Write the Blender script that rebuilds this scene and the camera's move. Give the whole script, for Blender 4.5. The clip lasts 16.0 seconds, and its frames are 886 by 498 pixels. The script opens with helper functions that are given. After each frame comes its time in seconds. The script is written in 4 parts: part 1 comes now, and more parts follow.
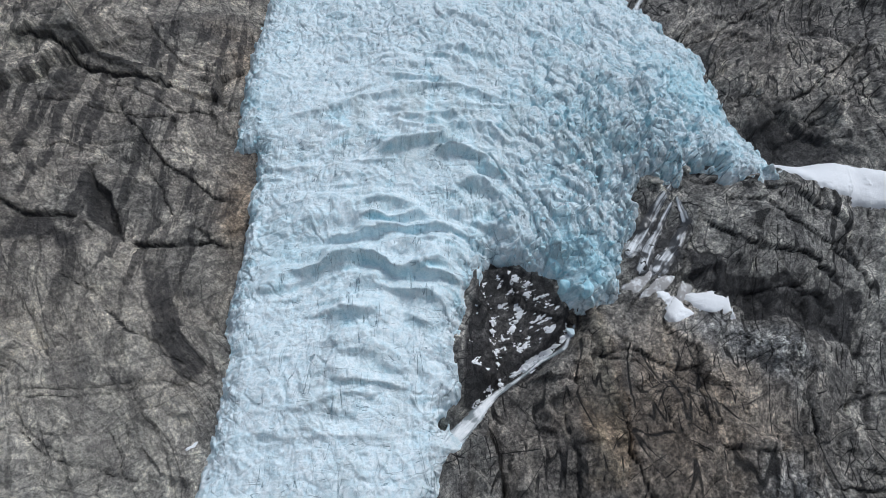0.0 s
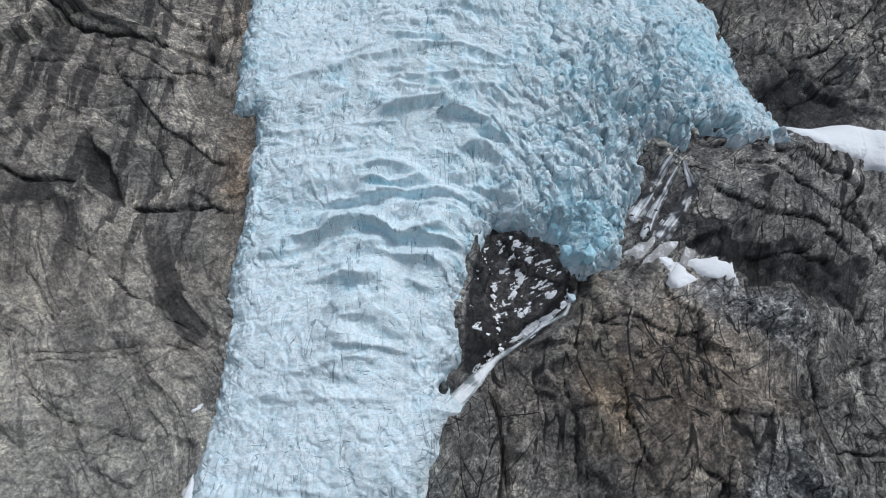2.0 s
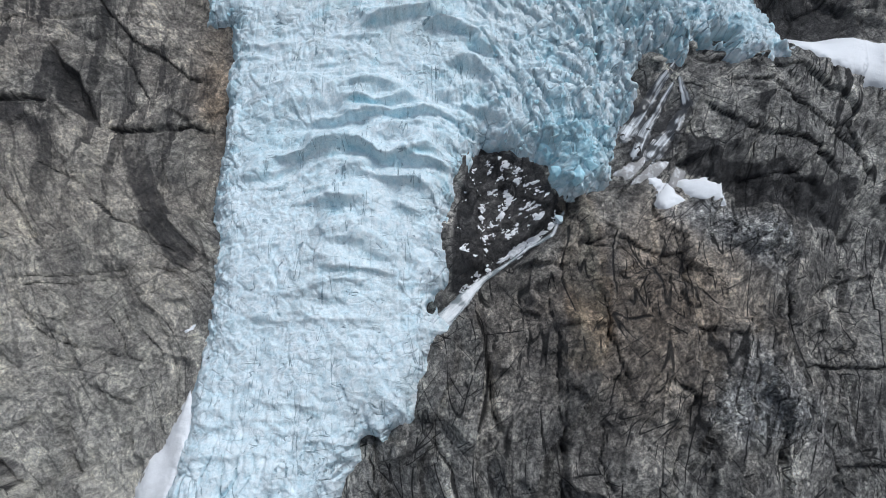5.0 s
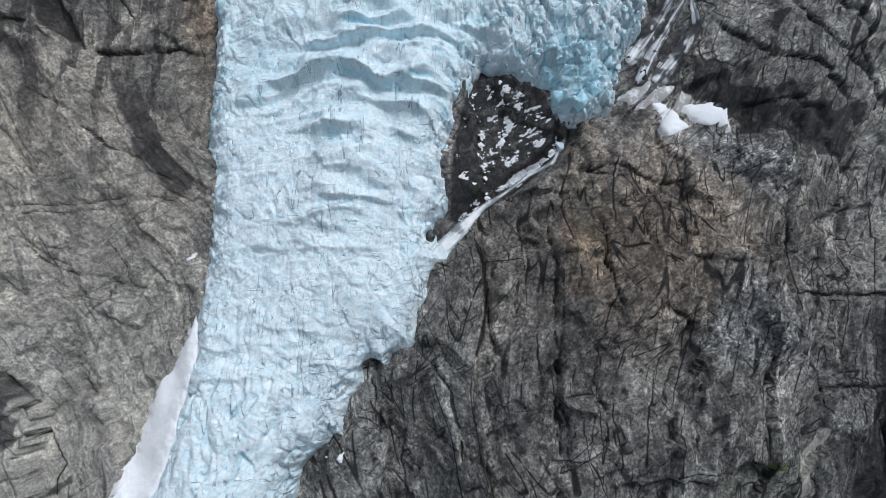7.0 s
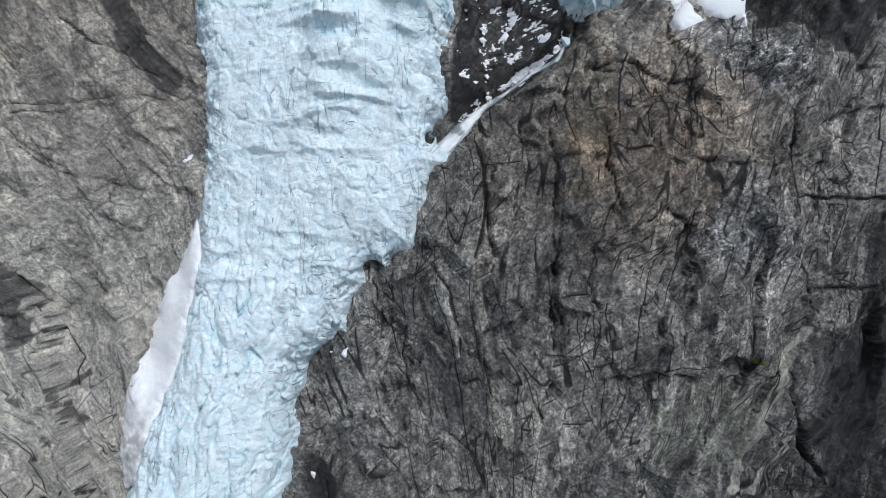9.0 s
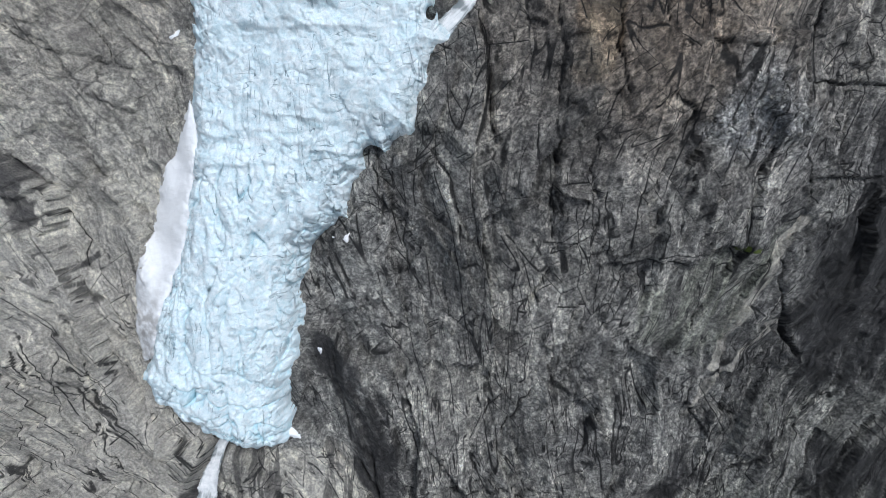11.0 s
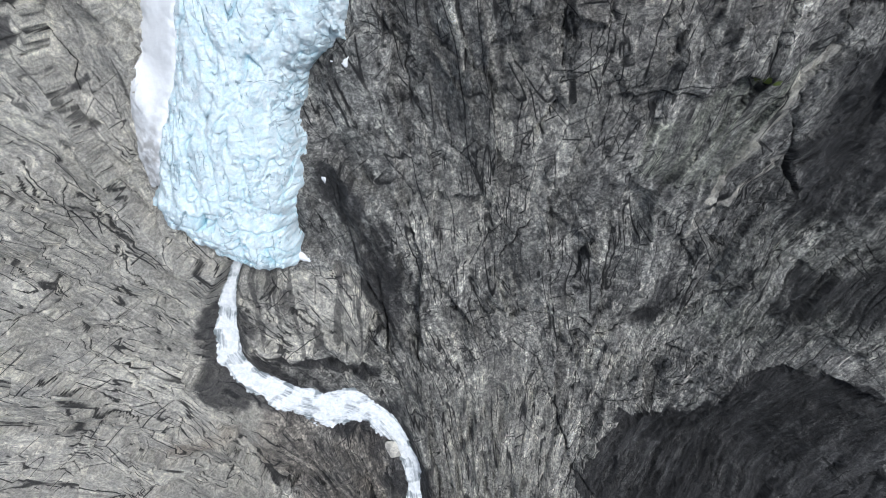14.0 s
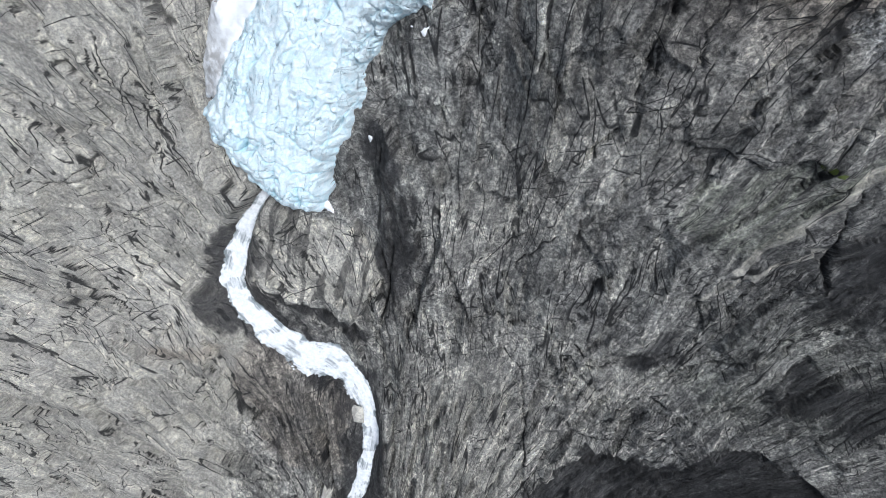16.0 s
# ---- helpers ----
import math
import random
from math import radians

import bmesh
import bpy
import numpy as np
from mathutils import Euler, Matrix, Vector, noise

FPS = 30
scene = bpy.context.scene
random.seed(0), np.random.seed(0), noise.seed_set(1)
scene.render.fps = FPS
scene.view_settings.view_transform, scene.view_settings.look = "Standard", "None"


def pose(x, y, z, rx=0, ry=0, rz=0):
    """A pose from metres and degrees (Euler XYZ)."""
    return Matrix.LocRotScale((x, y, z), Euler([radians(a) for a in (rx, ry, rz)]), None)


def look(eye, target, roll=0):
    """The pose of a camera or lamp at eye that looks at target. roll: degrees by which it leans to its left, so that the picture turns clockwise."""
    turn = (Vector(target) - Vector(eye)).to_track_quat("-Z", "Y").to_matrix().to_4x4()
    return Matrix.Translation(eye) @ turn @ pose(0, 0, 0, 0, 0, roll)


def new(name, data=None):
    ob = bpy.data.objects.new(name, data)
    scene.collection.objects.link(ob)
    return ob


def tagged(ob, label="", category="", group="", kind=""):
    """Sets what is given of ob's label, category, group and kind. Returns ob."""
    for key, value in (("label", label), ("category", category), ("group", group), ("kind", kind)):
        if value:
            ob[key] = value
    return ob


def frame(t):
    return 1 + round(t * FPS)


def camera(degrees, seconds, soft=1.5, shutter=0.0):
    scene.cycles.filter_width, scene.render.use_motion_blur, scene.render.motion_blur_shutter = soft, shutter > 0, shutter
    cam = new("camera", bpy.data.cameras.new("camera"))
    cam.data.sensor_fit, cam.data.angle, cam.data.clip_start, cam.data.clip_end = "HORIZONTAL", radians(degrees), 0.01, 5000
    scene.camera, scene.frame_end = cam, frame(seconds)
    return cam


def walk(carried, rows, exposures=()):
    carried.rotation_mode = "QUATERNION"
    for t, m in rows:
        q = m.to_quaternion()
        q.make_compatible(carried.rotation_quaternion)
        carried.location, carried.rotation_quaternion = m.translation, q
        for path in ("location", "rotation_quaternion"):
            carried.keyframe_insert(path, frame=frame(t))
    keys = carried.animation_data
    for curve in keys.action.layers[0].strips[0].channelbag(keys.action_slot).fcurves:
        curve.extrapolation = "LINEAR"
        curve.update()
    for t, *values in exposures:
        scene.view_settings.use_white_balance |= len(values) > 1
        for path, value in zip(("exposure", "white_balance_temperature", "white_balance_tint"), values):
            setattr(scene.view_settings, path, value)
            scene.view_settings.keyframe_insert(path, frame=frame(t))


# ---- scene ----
# ---- camera: seconds, place, and the turn in degrees ----
cam = camera(78.41, 16.0, 0.75)
PATH = [
    (0.0, -4.80, -3.90, 257.80, 67.662, -0.421, -1.116),
    (0.5, -4.14, -3.37, 258.10, 66.546, -0.376, -1.012),
    (1.0, -3.50, -2.84, 258.40, 65.465, -0.260, -0.950),
    (1.5, -2.86, -2.33, 258.69, 64.444, -0.147, -0.619),
    (2.0, -2.24, -1.82, 258.97, 63.476, -0.121, -0.371),
    (2.5, -1.63, -1.33, 259.25, 62.503, -0.176, -0.476),
    (3.0, -1.04, -0.85, 259.52, 61.228, -0.232, -0.713),
    (3.5, -0.49, -0.40, 259.78, 59.528, -0.247, -0.998),
    (6.0, 0.00, 0.00, 260.00, 51.261, -0.299, -1.154),
    (6.5, 0.00, 0.00, 260.00, 49.219, -0.262, -1.203),
    (7.0, 0.00, 0.00, 260.00, 47.182, -0.292, -1.204),
    (7.5, 0.00, 0.00, 260.00, 45.139, -0.319, -1.187),
    (8.0, 0.00, 0.00, 260.00, 42.653, -0.374, -1.146),
    (8.5, 0.00, 0.00, 260.00, 39.912, -0.377, -1.133),
    (9.0, 0.00, 0.00, 260.00, 36.965, -0.417, -1.139),
    (11.5, 0.00, 0.00, 260.00, 22.120, -0.678, -0.551),
    (12.0, 0.00, 0.00, 260.00, 19.171, -0.666, -0.456),
    (12.5, 0.00, 0.00, 260.00, 16.236, -0.637, -0.376),
    (13.0, 0.00, 0.00, 260.00, 13.275, -0.643, -0.136),
    (13.5, 0.00, 0.00, 260.00, 10.335, -0.628, 0.060),
    (14.0, 0.00, 0.00, 260.00, 7.397, -0.583, 0.179),
    (14.5, 0.00, 0.00, 260.00, 5.944, -0.565, 0.281),
    (15.0, 0.00, 0.00, 260.00, 6.009, -0.567, 1.426),
    (15.5, 0.00, 0.00, 260.00, 5.965, -0.586, 8.755),
    (16.0, 0.00, 0.00, 260.00, 5.893, -0.557, 17.317),
]
EXPOSURE = [(t, stops, 5850, 8) for t, stops in ((0.0, -0.47), (3.5, -0.43), (7.0, -0.37), (9.0, -0.3), (12.5, -0.1), (14.5, 0.0), (16.0, 0.05))]
walk(cam, [(t, pose(x, y, z, rx, ry, rz)) for t, x, y, z, rx, ry, rz in PATH], EXPOSURE)

# ---- light: a bright overcast sky ----
world = bpy.data.worlds.new("sky")
scene.world = world
world.use_nodes = True
wt = world.node_tree
sky = wt.nodes.new("ShaderNodeTexSky")
sky.sky_type, sky.sun_disc = "NISHITA", False
sky.sun_elevation, sky.sun_rotation = radians(68), radians(112)
sky.air_density, sky.dust_density, sky.ozone_density = 1.0, 4.0, 1.0
veil = wt.nodes.new("ShaderNodeHueSaturation")
veil.inputs["Saturation"].default_value = 0.6
wt.links.new(sky.outputs[0], veil.inputs["Color"])
wt.links.new(veil.outputs[0], wt.nodes["Background"].inputs[0])
wt.nodes["Background"].inputs[1].default_value = 0.12
sun = new("sun", bpy.data.lights.new("sun", "SUN"))
sun.data.energy, sun.data.angle, sun.data.color = 2.3, radians(14), (1.0, 0.97, 0.93)
sun.matrix_world = look((110, -10, 300), (0, 0, 0))
# ---- the slope: x runs across it, s up along it, n out of it, in metres ----
S_KEYS = [-900, -420, -200, -100, 0, 60, 200, 330, 450, 700, 1500]
A_KEYS = [2, 8, 20, 27, 34, 40, 42, 37, 28, 14, 9]
_s = np.arange(-1000, 2001, 1.0)
_a = np.interp(_s, S_KEYS, A_KEYS)
_a = np.radians(np.convolve(np.pad(_a, 40, "edge"), np.ones(81) / 81, "valid"))
_y, _z = np.cumsum(np.cos(_a)), np.cumsum(np.sin(_a))
_y, _z = _y - _y[1000], _z - _z[1000]


def smooth(v, a, b):
    k = np.clip((v - a) / (b - a), 0, 1)
    return k * k * (3 - 2 * k)


def bump(x, s, cx, cs, rx, rs, turn=0.0):
    """A soft mound of height 1."""
    c, d = math.cos(radians(turn)), math.sin(radians(turn))
    u, v = (x - cx) * c + (s - cs) * d, (s - cs) * c - (x - cx) * d
    return np.exp(-(u / rx) ** 2 - (v / rs) ** 2)


def softplus(v, w):
    return w * np.logaddexp(0, v / w)


def to_world(x, s, n):
    a = np.interp(s, _s, _a)
    return np.stack([x + 0 * n, np.interp(s, _s, _y) - n * np.sin(a), np.interp(s, _s, _z) + n * np.cos(a)], -1)


def large_forms(x, s):
    """The valley's big shapes: walls at both sides, domes, gullies."""
    n = 0.36 * softplus(-x - 85, 14) + 0.20 * softplus(x - 150, 20)
    n += 20 * bump(x, s, 78, 165, 62, 85) + 9 * bump(x, s, 134, 274, 34, 34, -25)
    n -= 9 * bump(x, s, 128, 236, 34, 14, -10) + 24 * bump(x, s, 172, -80, 70, 36, 12)
    n -= 9 * bump(x, s, 27, 230, 15, 26, -20) + 7 * bump(x, s, 150, 318, 26, 16)
    n -= 6 * bump(x, s, -45, 60, 12, 60, 5) + 5 * bump(x, s, -60, 330, 70, 200)
    return n


# ---- noise on arrays ----
_shuffle = np.random.RandomState(11).permutation(65536).astype(np.int32)
_turns = np.arange(65536) * (2 * np.pi / 65536)
_cos, _sin = np.cos(_turns).astype(np.float32), np.sin(_turns).astype(np.float32)


def shuffled(i, j, seed):
    return _shuffle[(i + _shuffle[(j + seed * 7919) & 65535]) & 65535]


def grain_hash(i, j, seed):
    return shuffled(i.astype(np.int32), j.astype(np.int32), seed) / 65536.0


def gradient_noise(x, y, seed):
    fi, fj = np.floor(x), np.floor(y)
    u, v = (x - fi).astype(np.float32), (y - fj).astype(np.float32)
    i, j = fi.astype(np.int32), fj.astype(np.int32)
    fu, fv = u * u * u * (u * (u * 6 - 15) + 10), v * v * v * (v * (v * 6 - 15) + 10)

    def corner(a, b):
        k = shuffled(i + a, j + b, seed)
        return _cos[k] * (u - a) + _sin[k] * (v - b)

    low = corner(0, 0) * (1 - fu) + corner(1, 0) * fu
    high = corner(0, 1) * (1 - fu) + corner(1, 1) * fu
    return 1.5 * (low * (1 - fv) + high * fv)


def fbm(x, y, size, seed, octaves=4, gain=0.5):
    out, amp, f = 0, 1.0, 1.0 / size
    for k in range(octaves):
        out = out + amp * gradient_noise(x * f + 17.3 * k, y * f - 9.1 * k, seed + k)
        amp, f = amp * gain, f * 2.03
    return out


def ridged(x, y, size, seed, octaves=4):
    out, amp, f = 0, 1.0, 1.0 / size
    for k in range(octaves):
        out = out + amp * (1 - 2 * np.abs(gradient_noise(x * f + 5.7 * k, y * f + 3.9 * k, seed + k)))
        amp, f = amp * 0.5, f * 2.1
    return out


def cells(x, y, seed, jitter=0.85):
    """Nearest and second distance, the cell's random numbers and its offset, for cells of size 1."""
    i, j = np.floor(x), np.floor(y)
    d1, d2 = np.full(x.shape, 9.0), np.full(x.shape, 9.0)
    rnd, ox, oy = np.zeros(x.shape), np.zeros(x.shape), np.zeros(x.shape)
    for a in (-1, 0, 1):
        for b in (-1, 0, 1):
            px = i + a + 0.5 + jitter * (grain_hash(i + a, j + b, seed) - 0.5)
            py = j + b + 0.5 + jitter * (grain_hash(i + a, j + b, seed + 1) - 0.5)
            d = np.hypot(px - x, py - y)
            near = d < d1
            d2 = np.where(near, d1, np.minimum(d2, d))
            d1 = np.where(near, d, d1)
            rnd = np.where(near, grain_hash(i + a, j + b, seed + 2), rnd)
            ox, oy = np.where(near, x - px, ox), np.where(near, y - py, oy)
    return d1, d2, rnd, ox, oy


def polyline_distance(x, s, points):
    """Distance to a line and how far along it (0 to 1) the nearest place lies."""
    pts = np.array(points, float)
    seg = np.hypot(*(pts[1:] - pts[:-1]).T)
    run = np.concatenate([[0], np.cumsum(seg)]) / seg.sum()
    best, along = np.full(x.shape, 1e9), np.zeros(x.shape)
    for k in range(len(pts) - 1):
        dx, ds = pts[k + 1] - pts[k]
        t = np.clip(((x - pts[k, 0]) * dx + (s - pts[k, 1]) * ds) / max(dx * dx + ds * ds, 1e-9), 0, 1)
        d = np.hypot(x - pts[k, 0] - t * dx, s - pts[k, 1] - t * ds)
        near = d < best
        best, along = np.where(near, d, best), np.where(near, run[k] + t * (run[k + 1] - run[k]), along)
    return best, along


def inside_distance(x, s, points):
    """Signed distance to a closed outline, positive inside."""
    pts = np.array(points, float)
    d, _ = polyline_distance(x, s, np.vstack([pts, pts[:1]]))
    inside = np.zeros(x.shape, bool)
    for (ax, ay), (bx, by) in zip(pts, np.roll(pts, -1, 0)):
        cross = (ay > s) != (by > s)
        inside ^= cross & (x < (bx - ax) * (s - ay) / (by - ay + 1e-12) + ax)
    return np.where(inside, d, -d)

# ---- outlines on the slope, as (x, s) ----
ICE_LEFT = [(-62.2, 30.4), (-66.4, 28.1), (-81.7, 31.3), (-89.9, 38.1), (-99.7, 46.4), (-108.1, 56), (-112.5, 66), (-110, 74), (-108, 88), (-103, 107), (-97, 128), (-92, 146), (-87, 162), (-84.5, 177.7), (-82.6, 186.4), (-81.8, 198.8), (-82.5, 212.7), (-83.1, 234.6), (-83.8, 236.4), (-83.2, 261.8), (-84.3, 282.3), (-86, 286.1), (-84.8, 300.4), (-87.2, 314.3), (-95.1, 314.9), (-96, 342), (-96.9, 362.3), (-98.2, 373.4), (-97.8, 402), (-96, 437.6)]
SNOW_BANK = [(-84.4, 168.8), (-88.2, 160.6), (-91.8, 150.8), (-97.5, 144.2), (-100.5, 134.5), (-104.8, 120.1), (-109.6, 108.6), (-112.6, 97.1), (-114.5, 84), (-113.3, 71.2), (-106.7, 74.5), (-101.8, 90.1), (-96.4, 103.8), (-90.3, 118.3), (-85.5, 138.7), (-82.5, 150.2), (-82.4, 160.5)]
RIVER = [(-86.8, 34.5), (-90.5, 28), (-96, 14.1), (-99.8, -2.3), (-101.2, -19.2), (-95.3, -33.3), (-85.3, -44.2), (-74.8, -53.4), (-61.1, -57.7), (-46.9, -58), (-34.8, -63.5), (-24.1, -75.9), (-14.5, -92.2), (-12.5, -112.2), (-12, -128.6), (-12.4, -142)]
STREAM = [(49.8, 232.9), (45.1, 224.1), (35.9, 219.6), (27.6, 213.8), (18.7, 208.1), (11.2, 200.4), (2.8, 192)]
FALL_A = [(100.7, 297.6), (92.1, 286.7), (84.2, 274.4), (73.9, 260.5)]
FALL_B = [(96.4, 285.4), (89.6, 273.9), (82.2, 263.5), (75.9, 252.1)]
FALL_C = [(99.1, 287.1), (100.6, 275.6), (93.4, 264.4), (82.4, 251.9)]
FALL_D = [(123.8, 442.7), (117.7, 436.4), (107.8, 417.7)]
SNOW_TONGUE = [(150.8, 312.5), (168.1, 308), (181.9, 302.1), (193.8, 299.9), (187.5, 283.9), (167.9, 286.2), (157.9, 292.1), (147.4, 301.2)]
SNOW_A = [(79.6, 243.8), (85.8, 244.5), (92, 242), (96, 236), (86.7, 231.5), (81, 235.7)]
SNOW_B = [(93.8, 245.9), (102.3, 245.5), (110, 242), (112.2, 234.1), (101.6, 235.4), (94.2, 240.1)]
SNOW_DIRTY = [(67.8, 245.9), (77.9, 251.9), (92.4, 251.3), (100.1, 247.8), (92, 242), (84.1, 244), (74, 240)]
SNOW_C = [(-87.7, 189), (-82.8, 193.8), (-82, 191.1), (-86, 186.8)]
SNOW_D = [(-38.8, 118), (-32.4, 119.7), (-32.3, 114.7)]
SNOW_E = [(-48.4, 71.4), (-45.9, 71.8), (-47, 65.6)]
SNOW_F = [(-68.8, 40.3), (-62, 38), (-55.9, 34.8), (-56, 30), (-67.1, 34.3)]
WINDOW = [(19.7, 260.4), (30.7, 255.4), (41.7, 249.6), (46.2, 236), (48.5, 229.8), (35.9, 218.3), (23.1, 210.4), (12.1, 202), (7.9, 204.1), (8.5, 226.4), (13.8, 247.7)]
CAVE = [(-142.1, 294), (-136.9, 287), (-131.5, 283.4), (-124.3, 264.3), (-135.6, 270.1)]
DARK_BAND = [(-112.9, 256), (-107.9, 244.1), (-102.3, 234.5), (-97.1, 224.6), (-90.6, 216.7)]
DARK_A = [(-142, 152.6), (-133.6, 146.4), (-129.3, 139.8), (-131.9, 130.2), (-141.9, 128.6)]
DARK_B = [(-131.9, 116.1), (-124.9, 118.2), (-127.1, 112), (-131.3, 109.9)]
STREAK_A = [(133.8, 126.8), (124.8, 116.5), (119.5, 99.8), (112.3, 83.6), (108.5, 67.8)]
STREAK_B = [(132.2, 85.7), (118.6, 72.9), (109, 59.7), (102.7, 48)]
SLAB = [(4.3, -23.9), (57.9, -23.6), (67.8, -63.2), (73.9, -95.8), (66.1, -114.1), (12, -125.9), (-4, -77.8)]
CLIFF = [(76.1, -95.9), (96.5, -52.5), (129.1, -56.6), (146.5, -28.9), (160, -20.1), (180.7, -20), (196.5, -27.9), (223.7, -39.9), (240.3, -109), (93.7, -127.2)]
BENCH = [(-86, 31.3), (-64.1, 31.1), (-35, 24.4), (-25.3, 6.1), (-30.2, -20.1), (-59.8, -22.1), (-88, -14)]
SCREE = [(101.5, 179.3), (121.8, 175.3), (125.8, 155.4), (114, 148.7), (82, 156.3), (92.1, 169.9)]
SCREE_UP = [(93.6, 231.6), (120.2, 228.3), (131.7, 213.7), (123.7, 208.9), (98.7, 221.2)]
MOSSY = [(53.1, 232.6), (54.6, 213.8), (52.7, 197.7), (51.2, 179.9)]
GREEN = [(71.8, 94.4), (101.9, 115.5), (117, 114.8), (126.2, 126), (133.2, 129.8), (124.3, 112.5), (113, 88.1), (97.1, 68), (80.2, 78.6)]
BROWN = [(-92.9, -51.5), (-63.2, -62), (-34, -72), (-25.7, -93), (-23.3, -124.5), (-67.9, -123.9), (-94.1, -84.2)]
GULLY = [(96.5, 266), (111.7, 254.2), (136.1, 245.9), (157.5, 242.1), (154, 230), (138.1, 234), (115.7, 235.8), (101.7, 246.6)]
MOSS = [(109.3, 117.6), (115.6, 117.3), (118.1, 115.3), (110, 115.9)]
PALE_LOW = [(73.9, -15.8), (90.2, -15.6), (94.1, -22.1), (78, -27.9)]
ICE_RIGHT_LOW = [(-61.7, 32.7), (-59.9, 38.1), (-59.6, 51.9), (-53.2, 76.3), (-50.7, 86.2), (-52.1, 96.1), (-48, 114), (-42, 119.3), (-36, 125.3), (-32.1, 124.6), (-29.8, 138.4), (-24.8, 144.4), (-22.9, 152.1), (-17.2, 148.1), (-14, 153.5), (-4.2, 157.2), (-3.7, 163.7), (-2.2, 167.6), (1.4, 181.8), (7.9, 187.9), (2, 194.8), (1.4, 201), (7.4, 203.8), (8.6, 218.2), (10.1, 234.2), (8.5, 228.6), (13.8, 247.7)]
ICE_RIGHT_HIGH = [(19.7, 260.4), (30.7, 255.4), (41.7, 249.6), (46.2, 236), (55.5, 235.9), (67, 240.9), (73.3, 261.8), (84, 279), (87.4, 288.2), (82.2, 289.5), (87.5, 296), (100.1, 292), (108.2, 301), (117.7, 299), (117.8, 293), (131.5, 291.5), (146.5, 295), (147, 320), (139.2, 336.7), (139.2, 356.4), (138.8, 357.2), (137.1, 381.9), (122.6, 394.9), (120.4, 411.2), (112.2, 423.4), (112.3, 446.2)]
BOULDER = (154.1, 350)
BLOCK = (106.2, 302.6)
BLOCK_LOW = (90.7, 294.3)
STONE = (-29, -138)
SLABSTONE = (-23.9, -85.5)

# ---- ledges and open joints: step in metres, depth of the joint, then where each runs ----
LEDGES = []


def ledge(step, joint, *line):
    LEDGES.append((step, joint, line))


ledge(3, 2, (-190, 352), (-170, 352), (-156, 344), (-141, 345), (-126, 348), (-112, 347), (-98, 345))
ledge(0.8, 0.8, (-172, 298), (-150, 304), (-129, 310), (-98, 320))
ledge(3, 1.5, (-164, 272), (-153, 268), (-148, 270), (-138, 270))
ledge(2.5, 1.5, (-124, 264), (-115, 264), (-104, 268), (-84, 270))
ledge(1.5, 1, (-145, 336), (-136, 322), (-127, 312), (-119, 304), (-110, 300), (-100, 292), (-86, 288))
ledge(1.5, 0.8, (-149, 391), (-134, 372), (-123, 362), (-108, 362))
ledge(-1.5, 1.2, (-143, 250), (-136, 246), (-128, 242), (-120, 234), (-112, 228), (-104, 225), (-96, 219), (-87, 214))
ledge(-1, 0.6, (-131, 212), (-129, 216), (-124, 218), (-119, 218), (-114, 217), (-106, 222))
ledge(0.8, 0.8, (-142, 206), (-132, 206), (-112, 209), (-95, 210), (-83, 213))
ledge(1, 0.8, (-142, 204), (-135, 196), (-128, 190), (-120, 186))
ledge(0.8, 1.6, (-155, 24), (-151, 16), (-148, 4), (-143, -11), (-135, -26), (-130, -38))
ledge(1.2, 1.5, (-131, 98), (-132, 88), (-128, 78), (-131, 62), (-128, 51), (-125, 40))
ledge(0.8, 1, (-175, 24), (-164, 23), (-157, 30), (-150, 42))
ledge(2.5, 1.5, (-200, -71), (-181, -78), (-160, -83), (-136, -82), (-110, -80), (-96, -73))
ledge(2.5, 1, (-119, 24), (-111, 6), (-108, -14), (-104, -38), (-98, -54))
ledge(0, 2.5, (124, 116), (130, 97), (138, 76), (144, 68))
ledge(4, 1.5, (70, 99), (81, 105), (90, 114), (101, 118), (116, 116))
ledge(1, 2, (36, 93), (38, 101), (44, 110))
ledge(0.8, 1.5, (26, 32), (33, 47), (38, 61))
ledge(1.5, 1, (2, 10), (22, 12), (46, 14), (60, 8))
ledge(2.5, 1.5, (42, -9), (62, -10), (85, -17), (112, -15), (145, -14))
ledge(2, 1, (82, 0), (92, 8), (108, 18))
ledge(1, 1.5, (58, -19), (62, -55), (74, -96), (93, -116))
ledge(8, 1, (74, -96), (96, -52), (129, -57), (146, -29), (160, -20), (181, -20), (196, -28), (224, -40))
ledge(4, 1, (-91, -16), (-76, -22), (-60, -24), (-32, -28))
ledge(0, 2.5, (-35, 23), (-25, 6), (-24, -20), (-26, -38))
ledge(-1, 3, (125, 214), (126, 193), (124, 183), (126, 173), (124, 163), (128, 149), (132, 133), (129, 119))
ledge(2, 1.5, (126, 174), (142, 174), (164, 173))
ledge(3, 1, (130, 143), (148, 143), (163, 144))
ledge(1.5, 1, (48, 220), (66, 220), (76, 215), (96, 215))
ledge(1.5, 1, (16, 200), (19, 180), (21, 160), (26, 144))
ledge(1.2, 1.2, (44, 176), (42, 152), (42, 126), (43, 112))
ledge(2, 1.2, (154, 343), (176, 348), (187, 357), (204, 370), (235, 405))
ledge(1.5, 1, (122, 392), (147, 406), (176, 420), (200, 428))
ledge(1.5, 1, (168, 330), (178, 339), (196, 348), (218, 362))
ledge(2, 1.2, (105, 280), (119, 262), (138, 259), (163, 244))
ledge(1.5, 1, (114, 286), (136, 282), (152, 264), (170, 258))
ledge(0.6, 1, (-176, -66), (-164, -47), (-148, -38), (-141, -47))
